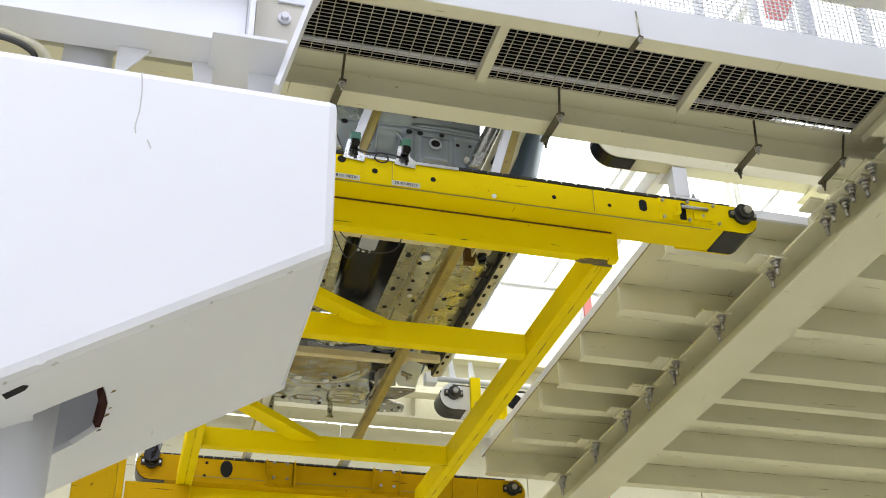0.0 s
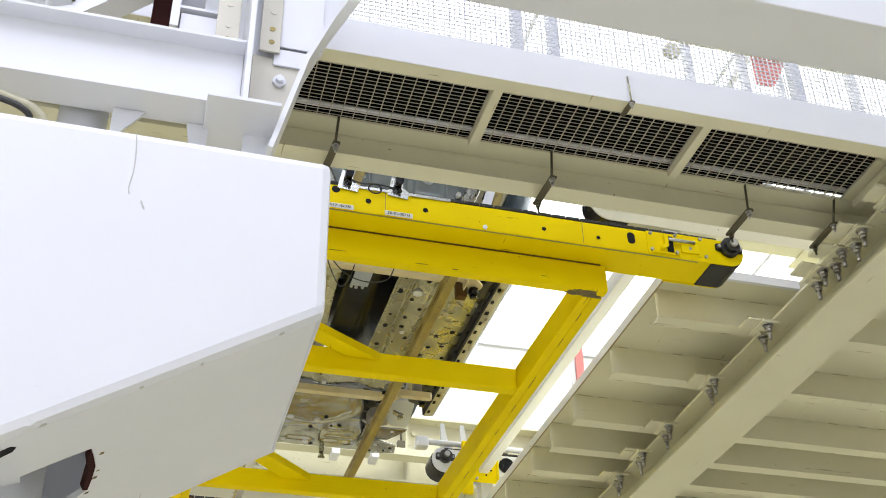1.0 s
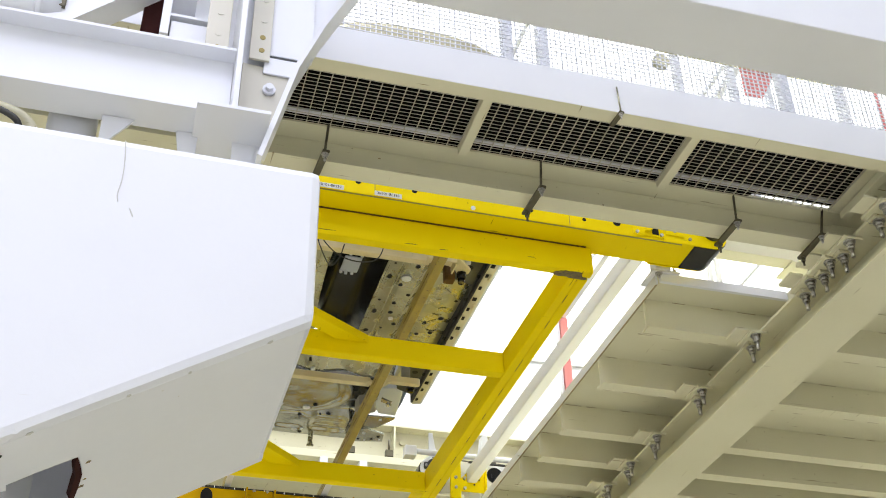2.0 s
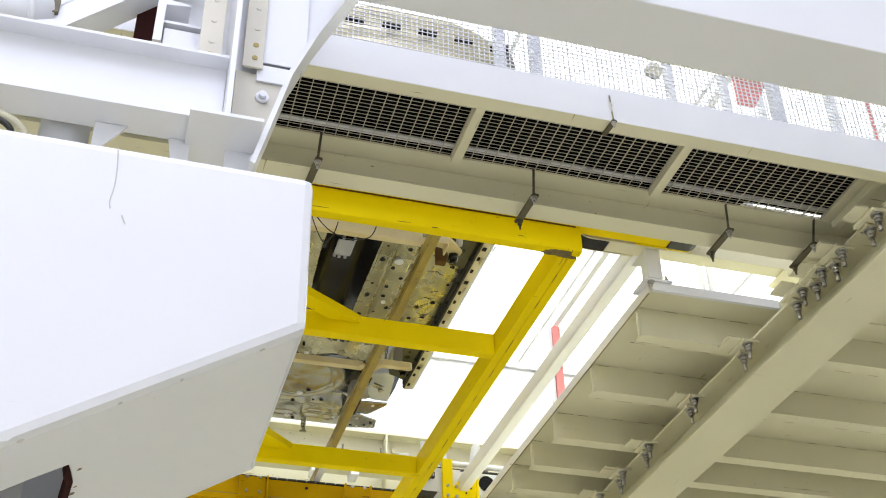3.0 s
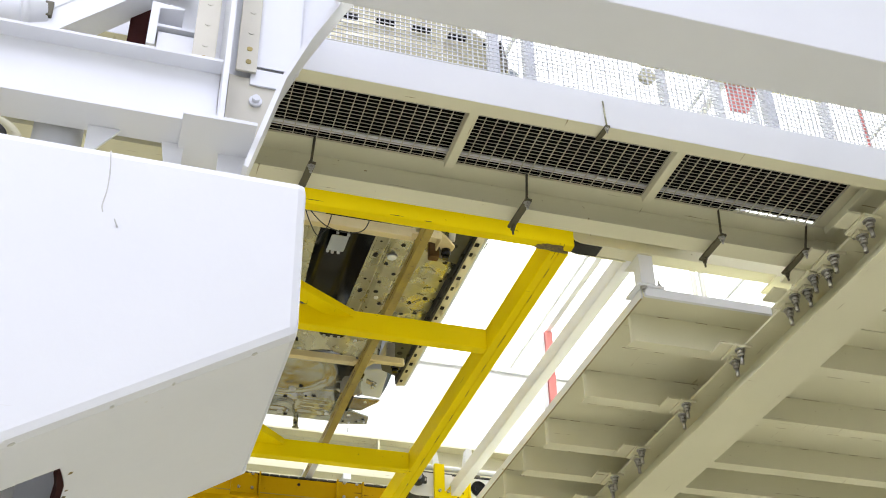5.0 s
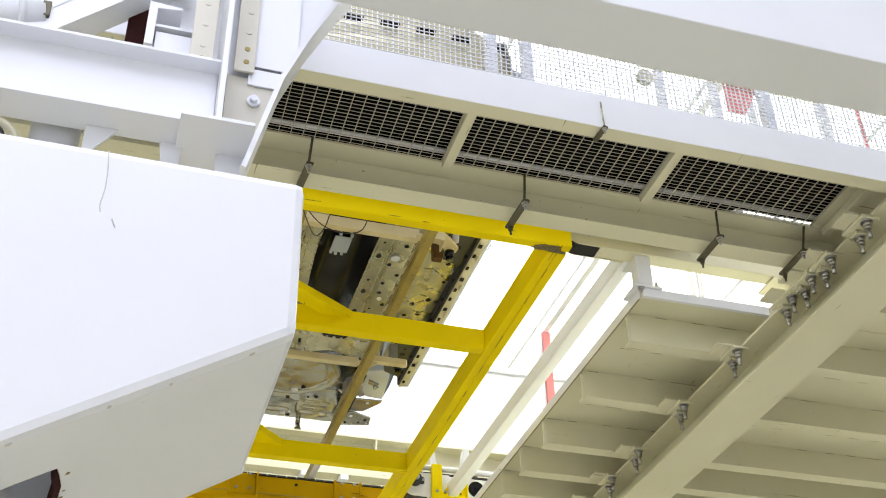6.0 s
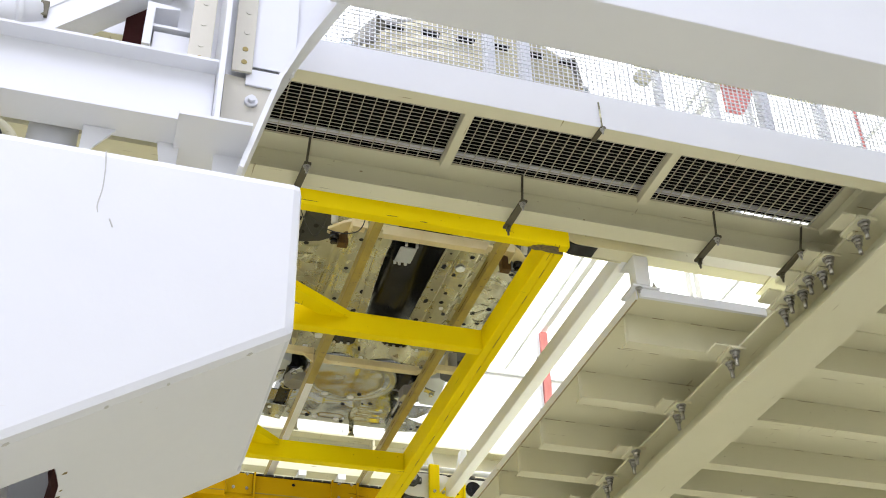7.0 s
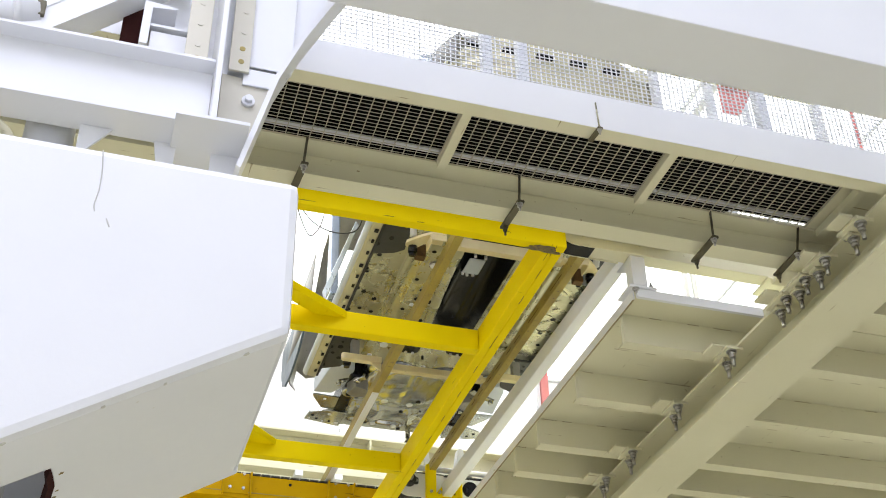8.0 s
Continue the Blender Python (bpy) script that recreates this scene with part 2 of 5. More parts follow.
# ---------------------------------------------------------------- hall
def build_hall():
    alone("floor", box(-14, 18, -12, 26, -E - 0.2, -E, 0), CONCRETE, "grey concrete hall floor", "floor", kind="structure")
    alone("wall_south", box(-14, 18, -12.2, -12, -E, 9.5, 0), CLADDING, "white clad wall behind", "wall", kind="structure")
    alone("wall_north", box(-14, 18, 26, 26.2, -E, 9.5, 0), CLADDING, "white clad far wall", "wall", kind="structure")
    alone("wall_west", box(-14.2, -14, -12, 26, -E, 9.5, 0), CLADDING, "white clad side wall", "wall", kind="structure")
    alone("wall_east", box(18, 18.2, -12, 26, -E, 9.5, 0), CLADDING, "white clad side wall", "wall", kind="structure")
    alone("ceiling", box(-14, 18, -12, 26, 9.5, 9.7, 0), CLADDING, "white sheet roof of the hall", "ceiling", kind="structure")
    roof = thing("roof_light", 2, 13, 9.36, "bright translucent roof light with white glazing bars", "roof light", kind="structure")
    for i in range(8):
        for j in range(3):
            x0, y0 = -6 + i * 2.4, 5.2 + j * 6.6
            part("pane", box(x0 + 0.04, x0 + 2.36, y0 + 0.04, y0 + 6.5, 9.40, 9.44, 0.01), ROOFLIGHT, roof)
    for i in range(9):
        part("glazing_bar", box(-6.025 + i * 2.4, -5.975 + i * 2.4, 5.1, 25, 9.385, 9.46, 0.01), WHITE, roof)


build_hall()


# ---------------------------------------------------------------- lift platform
def conveyor(parent, y0, y1, z0, z1, x0, x1, mat, front, name="conveyor_beam"):
    """A belt conveyor box with a drum at each end; front is the side (-1 or 1) on which the bearings show."""
    ym = (y0 + y1) / 2
    h = z1 - z0
    beam = part(name, box(x0 + 0.10, x1 - 0.10, y0, y1, z0, z1 - 0.016, 0.005), mat, parent)
    yf = y0 if front < 0 else y1
    for xe, s in ((x0, -1), (x1, 1)):
        xc = xe - s * 0.105
        # rounded cheek plates
        prof = [(xc - s * 0.28, z0 - 0.004), (xc, z0 - 0.004)] + [
            (xc + s * (h / 2 + 0.004) * math.sin(a), z0 + h / 2 - (h / 2 + 0.004) * math.cos(a)) for a in [math.pi * k / 14 for k in range(1, 14)]] + [
            (xc, z1 - 0.012), (xc - s * 0.28, z1 - 0.012)]
        for ya in (y0 - 0.009, y1 + 0.001):
            part("cheek_plate", prism(prof, "y", ya, ya + 0.008), mat, beam)
        part("drum", rod((xc, y0 + 0.012, z0 + h / 2), (xc, y1 - 0.012, z0 + h / 2), h / 2 - 0.004, 28), RUBBER, beam, "black rubber-lined drum")
        guard = [(xc - s * 0.10, z0 - 0.006), (xc, z0 - 0.006)] + [(xc + s * (h / 2 + 0.008) * math.sin(a), z0 + h / 2 - (h / 2 + 0.008) * math.cos(a)) for a in (0.25, 0.5, 0.75, 1.0, 1.25, 1.5, 1.75, 2.0)]
        guard += [(px - s * 0.006, pz + 0.005) for px, pz in reversed(guard)]
        part("drum_guard", prism(guard, "y", y0 + 0.002, y1 - 0.002), BLACK, beam, "black rounded drum guard")
        yo = yf + front * 0.010
        brg = rod((xc, yo, z0 + h * 0.60), (xc, yo + front * 0.035, z0 + h * 0.60), 0.052, 26)
        rod((xc, yo + front * 0.03, z0 + h * 0.60), (xc, yo + front * 0.055, z0 + h * 0.60), 0.036, 22, brg)
        box(xc - 0.075, xc + 0.075, min(yo, yo + front * 0.014), max(yo, yo + front * 0.014), z0 + h * 0.46, z0 + h * 0.74, 0.012, brg)
        part("bearing", brg, DARK_STEEL, beam, "dark flange bearing")
        part("shaft", rod((xc, yo + front * 0.05, z0 + h * 0.60), (xc, yo + front * 0.075, z0 + h * 0.60), 0.021, 18), STEEL, beam)
        for dx in (-0.058, 0.058):
            part("bolt", rod((xc + dx, yo + front * 0.014, z0 + h * 0.60), (xc + dx, yo + front * 0.026, z0 + h * 0.60), 0.011, 6), STEEL, beam)
    n = int((x1 - x0 - 0.2) / 0.075)
    belt = None
    for i in range(n):
        xa = x0 + 0.1 + i * 0.075
        belt = box(xa, xa + 0.070, y0 - 0.004, y1 + 0.004, z1 - 0.014, z1 + 0.002, 0.003, belt)
    part("belt", belt, RUBBER, beam, "black segmented conveyor belt", "stuff")
    return beam


LIFT_X0, LIFT_X1 = 0.29, 2.176


def build_lift():
    lift = thing("lift_platform", 0.2, 6.4, 3.30, "yellow painted steel lift platform with two belt conveyors", "lift platform")
    zb, zt = 3.56, 3.715
    part("front_beam", box(LIFT_X0, LIFT_X1, 4.60, 4.660, zb, zt, 0.010), YELLOW, lift)
    for x0 in (LIFT_X1 - 0.108, LIFT_X0 + 0.002):
        part("side_beam", box(x0, x0 + 0.052, 4.680, 8.60, zb + 0.001, zt - 0.001, 0.008), YELLOW, lift)
        part("side_beam", box(x0 + 0.0528, x0 + 0.106, 4.680, 8.60, zb + 0.003, zt - 0.001, 0.008), YELLOW, lift)
        weld = None
        for k in range(11):
            y = 4.85 + k * 0.34 + 0.25 * noise.noise((k * 1.7, x0, 3))
            weld = box(x0 + 0.0520, x0 + 0.0536, y, y + 0.09 + 0.12 * noise.noise((k * 0.7, x0, 0)), zb + 0.0005, zb + 0.006, 0, weld)
        part("weld_seam", weld, WELD, lift, "rusty weld seam", "stuff")
    for y0 in (5.715, 7.455, 8.50):
        part("cross_beam", box(LIFT_X0 + 0.110, LIFT_X1 - 0.110, y0, y0 + 0.072, zb + 0.002, zt - 0.018, 0.008), YELLOW, lift)
    xl = LIFT_X0 + 0.110
    part("diagonal_brace", prism([(1.258, 5.713), (1.07, 5.713), (xl, 5.28), (xl, 5.155)], "z", zt - 0.070, zt - 0.018, 0.004), YELLOW, lift)
    part("diagonal_brace", prism([(1.17, 7.453), (0.98, 7.453), (xl, 6.835), (xl, 6.685)], "z", zt - 0.070, zt - 0.018, 0.004), YELLOW, lift)
    # dark strip paints the shadow line between beam and conveyor
    part("shadow_gap", box(LIFT_X0 + 0.01, LIFT_X1 - 0.03, 4.5975, 4.602, 3.7085, 3.7165, 0), SKID_DARK, lift, "dark rusty strip painted as shadow under the conveyor")
    for x0, x1, z in ((0.74, 0.84, 3.583), (1.18, 1.25, 3.571), (1.36, 1.40, 3.566), (1.82, 1.86, 3.60)):
        own = prism([(x0, z), (x0 + 0.3 * (x1 - x0), z - 0.0012), (x1, z + 0.001), (x0 + 0.6 * (x1 - x0), z + 0.0022)], "y", 4.5985, 4.602)
        part("scuff", own, SKID_DARK, lift)
    for cx, cy, r, seed in ((LIFT_X1 - 0.105, 4.645, 0.052, 1), (LIFT_X1 - 0.175, 4.650, 0.030, 2), (LIFT_X1 - 0.055, 4.663, 0.026, 3), (LIFT_X1 - 0.145, 4.625, 0.022, 4)):
        rim = []
        for k in range(26):
            q = k * math.pi / 13
            rr = r * (1.0 + 0.55 * noise.noise((math.cos(q) * 1.6, math.sin(q) * 1.6, seed * 3.1)))
            rim.append((cx + 1.25 * rr * math.cos(q), min(max(cy + 0.55 * rr * math.sin(q), 4.612), 4.672)))
        part("corner_scuff", prism(rim, "z", zb - 0.0012 - 0.0004 * seed, zb + 0.001), SCORCH, lift, "bare scorched corner joint")
    near = conveyor(lift, 4.452, 4.655, 3.717, 3.872, 0.02, 2.90, YELLOW, -1)
    far = conveyor(lift, 8.40, 8.58, 3.650, 3.852, 0.0, 2.95, YELLOW_SHADED, -1)
    # holes, slots, joint lines and fittings on the near beam's side
    yf = 4.452
    for x, z, r in ((0.913, 3.787, 0.014), (1.194, 3.783, 0.013), (1.797, 3.777, 0.011), (2.083, 3.773, 0.010), (0.755, 3.83, 0.02)):
        part("hole", rod((x, yf - 0.0015, z), (x, yf + 0.001, z), r, 18), HOLE, near)
    part("white_disc", rod((1.492, yf - 0.004, 3.735), (1.492, yf + 0.001, 3.735), 0.012, 18), WHITE, near)
    slot = prism([(2.262 + 0.021 * math.cos(a), 3.800 + 0.02 * math.sin(a) + (0.014 if math.sin(a) > 0 else -0.014)) for a in [k * math.pi / 10 for k in range(20)]], "y", yf - 0.0015, yf + 0.001)
    part("slot", slot, HOLE, near)
    for x in (0.994, 2.0):
        part("seam", box(x, x + 0.0035, yf - 0.0012, yf + 0.001, 3.725, 3.852, 0), SKID, near)
    part("bottom_seam", box(0.3, 2.62, yf + 0.001, yf + 0.012, 3.7150, 3.7156, 0), SKID, near)
    part("tension_plate", box(2.345, 2.76, yf - 0.008, yf - 0.001, 3.730, 3.856, 0.003), YELLOW, near)
    part("slot", box(2.452, 2.487, yf - 0.0105, yf - 0.0078, 3.742, 3.838, 0.0), HOLE, near)
    part("tension_screw", rod((2.455, yf - 0.026, 3.808), (2.60, yf - 0.026, 3.808), 0.009, 14), STEEL, near)
    part("screw_lug", prism([(2.430, 3.835), (2.452, 3.835), (2.452, 3.765), (2.425, 3.745), (2.405, 3.748), (2.432, 3.775)], "y", yf - 0.032, yf - 0.009, 0.002), YELLOW, near)
    part("slide_block", box(2.525, 2.625, yf - 0.018, yf - 0.009, 3.748, 3.800, 0.004), YELLOW, near)
    for x, z in ((2.365, 3.840), (2.50, 3.846), (2.64, 3.846), (2.365, 3.742), (2.50, 3.742), (2.66, 3.742), (2.575, 3.775)):
        part("bolt", rod((x, yf - 0.008, z), (x, yf - 0.020, z), 0.009, 6), STEEL, near)
    for x, code in ((0.775, "3B101-BE330"), (1.062, "3B101-BE335")):
        part("label_plate", box(x - 0.068, x + 0.068, yf - 0.0025, yf + 0.001, 3.722, 3.748, 0), PAPER, near)
        fc = bpy.data.curves.new("code", "FONT")
        fc.body, fc.size, fc.align_x, fc.align_y, fc.extrude = code, 0.0205, "CENTER", "CENTER", 0.0004
        fc.materials.append(HOLE)
        ob = new("code", fc)
        ob.parent = near
        ob.matrix_local = Matrix.Translation(Vector((x, yf - 0.0035, 3.735)) - BASE[near.name]) @ pose(0, 0, 0, 90, 0, 0)
    for x in (0.815, 1.06):
        s = part("sensor_bracket", prism([(x - 0.055, 3.835), (x + 0.045, 3.825), (x + 0.050, 3.865), (x + 0.02, 3.89), (x + 0.02, 3.945), (x - 0.035, 3.945)], "y", yf - 0.010, yf - 0.002, 0.001), GALV_GREY, near, "galvanised sensor bracket")
        sb = rod((x - 0.005, yf - 0.01, 3.905), (x - 0.005, yf - 0.06, 3.895), 0.019, 14)
        box(x - 0.02, x + 0.015, yf - 0.03, yf + 0.03, 3.90, 3.94, 0.005, sb)
        rod((x - 0.002, yf - 0.02, 3.89), (x + 0.005, yf - 0.025, 3.85), 0.008, 10, sb)
        part("sensor", sb, BLACK, s, "black round sensor")
        part("sensor_cap", box(x - 0.022, x + 0.025, yf - 0.02, yf + 0.03, 3.942, 3.985, 0.004), GREEN, s, "green sensor housing")
    loop = [(0.942 + 0.032 * math.cos(a), yf - 0.012, 3.858 + 0.027 * math.sin(a)) for a in [k * math.pi / 9 for k in range(19)]]
    part("cable_loop", tube(loop, 0.0035), CABLE, near)
    part("cable", tube(smooth_curve([(0.82, yf - 0.015, 3.89), (0.88, yf - 0.015, 3.875), (0.95, yf - 0.015, 3.884), (1.05, yf - 0.015, 3.875)]), 0.0035), CABLE, near)
    part("sensor_rail", box(0.80, 1.32, yf - 0.008, yf - 0.001, 3.850, 3.868, 0.002), GALV_GREY, near)
    # upright plates and fittings on the far beam
    yg = 8.40
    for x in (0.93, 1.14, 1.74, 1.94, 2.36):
        part("clip_plate", box(x, x + 0.012, yg - 0.045, yg, 3.660, 3.848, 0.002), YELLOW_SHADED, far)
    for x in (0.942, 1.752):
        part("cover_plate", box(x, x + 0.19, yg - 0.014, yg - 0.002, 3.675, 3.84, 0.003), YELLOW_SHADED, far)
        for dx, z in ((0.05, 3.835), (0.15, 3.835), (0.05, 3.72), (0.15, 3.72)):
            part("bolt", rod((x + dx, yg - 0.014, z), (x + dx, yg - 0.025, z), 0.012, 6), STEEL, far)
    part("slot", prism([(0.645 + 0.045 * math.cos(a), 3.765 + 0.065 * math.sin(a)) for a in [k * math.pi / 10 for k in range(20)]], "y", yg - 0.003, yg), HOLE, far)
    for x, z in ((0.50, 3.80), (0.49, 3.70), (1.45, 3.79)):
        part("hole", rod((x, yg - 0.003, z), (x, yg, z), 0.012, 14), HOLE, far)
    part("bottom_seam", box(0.2, 2.2, yg - 0.003, yg, 3.692, 3.698, 0), SKID, far)
    # carriage plates that tie the platform to its mast
    for y in (4.75, 8.22):
        part("carriage_plate", box(-0.06, LIFT_X0 + 0.10, y, y + 0.10, 3.36, 3.5585, 0.008), YELLOW_SHADED if y > 8 else YELLOW, lift)
    motor = rod((0.10, 8.37, 3.80), (0.10, 8.30, 3.80), 0.055, 22)
    rod((0.10, 8.36, 3.89), (0.10, 8.30, 3.92), 0.05, 18, motor)
    rod((0.10, 8.34, 3.75), (0.13, 8.33, 3.90), 0.04, 14, motor)
    part("drive_motor", motor, BLACK, lift, "black drive motor and pulley")
    # hanging cables
    part("cable", tube(smooth_curve([(0.74, 4.66, 3.66), (0.80, 4.69, 3.58), (0.88, 4.72, 3.53), (0.98, 4.74, 3.52), (1.07, 4.73, 3.54), (1.10, 4.70, 3.60), (1.09, 4.68, 3.66)]), 0.003), CABLE, lift)
    part("cable", tube(smooth_curve([(0.745, 4.64, 3.62), (0.78, 4.68, 3.54), (0.84, 4.73, 3.47), (0.88, 4.70, 3.50), (0.90, 4.68, 3.57)]), 0.003), CABLE, lift)
    return lift


def build_mast():
    for y in (4.72, 8.20):
        m = thing("lift_mast", -0.15, y + 0.1, -E, "yellow painted steel column that guides the lift", "lift mast", "lift masts")
        part("column", prism([(-0.24, y), (-0.07, y), (-0.07, y + 0.15), (-0.24, y + 0.15)], "z", -E + 0.02, 3.30, 0.008), YELLOW_SHADED, m)
        part("base_plate", box(-0.32, 0.08, y - 0.1, y + 0.3, -E, -E + 0.02, 0.004), YELLOW, m)


lift_platform = build_lift()
build_mast()


# ---------------------------------------------------------------- skid and car body
CX = 1.125  # middle line of the car body while it stands on the lift


def build_skid():
    skid = thing("transport_skid", CX, 6.6, 3.876, "worn yellow-brown steel transport skid under the car body", "skid")
    CS = CX + 0.037
    for s in (-1, 1):
        x = CS + s * 0.368
        part("runner", box(x - 0.026, x + 0.026, 4.66, 8.75, 3.876, 3.950, 0.006), SKID, skid)
        # white strip paints the bright sheen of the worn runner end
        part("worn_sheen_strip", box(x - 0.024, x + 0.024, 6.95 if s < 0 else 8.15, 8.74, 3.8705, 3.8755, 0.0), WHITE, skid, "pale worn sliding strip, its sheen painted white")
        seam = None
        for k in range(22):
            y = 4.5 + 0.19 * k + 0.1 * noise.noise((k * 1.1, s, 2))
            seam = box(x - s * 0.0262 - 0.001, x - s * 0.0262 + 0.001, y, y + 0.10 + 0.08 * noise.noise((k * 0.6, s, 8)), 3.906, 3.911, 0, seam)
        part("wear_mark", seam, SKID_DARK, skid, "", "stuff")
        # front bracket: flat plate with a hooked tongue, clamp knob and stop block
        plan = [(0.394, 5.225), (0.47, 5.225), (0.53, 5.27), (0.60, 5.345), (0.597, 5.385), (0.565, 5.402), (0.53, 5.392), (0.50, 5.345), (0.455, 5.33), (0.394, 5.33)]
        front = part("outrigger", prism([(CS + s * u, v) for u, v in plan], "z", 3.985, 4.004, 0.003), SKID_LIGHT, skid)
        part("skirt", prism([(CS + s * 0.394, 5.226), (CS + s * 0.485, 5.226), (CS + s * 0.485, 5.236), (CS + s * 0.394, 5.236)], "z", 3.945, 3.9845, 0.002), SKID_LIGHT, front)
        part("web", prism([(CS + s * 0.478, 5.238), (CS + s * 0.487, 5.238), (CS + s * 0.487, 5.335), (CS + s * 0.478, 5.335)], "z", 3.935, 3.9845, 0.002), SKID_LIGHT, front)
        knob = rod((CS + s * 0.555, 5.375, 3.984), (CS + s * 0.555, 5.385, 3.945), 0.027, 18)
        rod((CS + s * 0.555, 5.385, 3.945), (CS + s * 0.555, 5.39, 3.925), 0.020, 16, knob)
        part("clamp_knob", knob, BLACK, front, "black clamp knob")
        part("stop_block", box(*sorted((CS + s * 0.465, CS + s * 0.525)), 5.405, 5.455, 3.945, 4.06, 0.006), SKID_DARK, front, "rusty brown stop block")
        cup = rod((CS + s * 0.575, 5.28, 4.10), (CS + s * 0.575, 5.30, 4.17), 0.045, 20, r2=0.055)
        part("support_cup", cup, PALE_GREY, front)
        part("cup_stem", rod((CS + s * 0.57, 5.31, 4.004), (CS + s * 0.575, 5.285, 4.10), 0.020, 12), PALE_GREY, front)
        # rear bracket: slim bar with a rounded end and a roller under it
        tip = [(0.645 + 0.022 * math.cos(q), 6.712 + 0.022 * math.sin(q)) for q in [-1.57 + k * 0.314 for k in range(11)]]
        rear = part("outrigger", prism([(CS + s * u, v) for u, v in [(0.394, 6.690)] + tip + [(0.394, 6.734)]], "z", 3.960, 4.005, 0.003), SKID_LIGHT, skid)
        part("web", prism([(CS + s * 0.394, 3.905), (CS + s * 0.394, 3.9595), (CS + s * 0.47, 3.9595)], "y", 6.705, 6.716), SKID_LIGHT, rear)
        roll = rod((CS + s * 0.617, 6.755, 4.02), (CS + s * 0.617, 6.765, 3.955), 0.028, 18)
        rod((CS + s * 0.617, 6.765, 3.955), (CS + s * 0.617, 6.768, 3.935), 0.020, 14, roll)
        part("clamp_roller", roll, BLACK, rear, "black clamp roller")
        part("support_pad", box(*sorted((CS + s * 0.545, CS + s * 0.60)), 6.70, 6.75, 4.0055, 4.12, 0.006), PRIMER, rear)
        post = part("post", bar((x + 0.022, 4.66, 3.951), (x + 0.14, 4.68, 4.36), 0.035, 0.045, 0.004, up=(0, 1, 0)), WHITE, skid)
        part("post_side", bar((x + 0.066, 4.70, 3.951), (x + 0.184, 4.72, 4.36), 0.07, 0.046, 0.002, up=(1, 0, 0)), SKID, post)
    for y, h in ((5.285, 4.018), (6.765, 4.000)):
        part("cross_member", box(CS - 0.341, CS + 0.341, y - 0.024, y + 0.024, 3.951, h, 0.006), SKID_LIGHT, skid)
    for y in (5.25, 6.73):
        for s in (-1, 1):
            part("gusset", box(CS + s * 0.325 - 0.016, CS + s * 0.325 + 0.016, y - 0.045, y + 0.008, 3.935, 3.9505, 0.003), SKID_LIGHT, skid)
    return skid


def sheet(fn, nu, nv, thick=0.004):
    """A pressed sheet from a function of (u, v) in 0..1; its thickness lies above and behind the pressed side."""
    own = bmesh.new()
    back = Vector((0, 0.4, 0.9)) * thick
    low = [[own.verts.new(fn(i / nu, j / nv)) for j in range(nv + 1)] for i in range(nu + 1)]
    top = [[own.verts.new(v.co + back) for v in row] for row in low]
    for i in range(nu):
        for j in range(nv):
            own.faces.new((low[i][j], low[i + 1][j], low[i + 1][j + 1], low[i][j + 1])).smooth = True
            own.faces.new((top[i][j], top[i][j + 1], top[i + 1][j + 1], top[i + 1][j])).smooth = True
    for i in range(nu):
        own.faces.new((low[i][0], top[i][0], top[i + 1][0], low[i + 1][0]))
        own.faces.new((low[i][nv], low[i + 1][nv], top[i + 1][nv], top[i][nv]))
    for j in range(nv):
        own.faces.new((low[0][j], low[0][j + 1], top[0][j + 1], top[0][j]))
        own.faces.new((low[nu][j], top[nu][j], top[nu][j + 1], low[nu][j + 1]))
    bmesh.ops.recalc_face_normals(own, faces=own.faces)
    return own


def hump(t, a, b, soft):
    """1 between a and b, falling to 0 over soft."""
    return max(0.0, min(1.0, (t - a) / soft + 0.5)) * max(0.0, min(1.0, (b - t) / soft + 0.5))


CB = CX + 0.07  # middle line of the car body itself


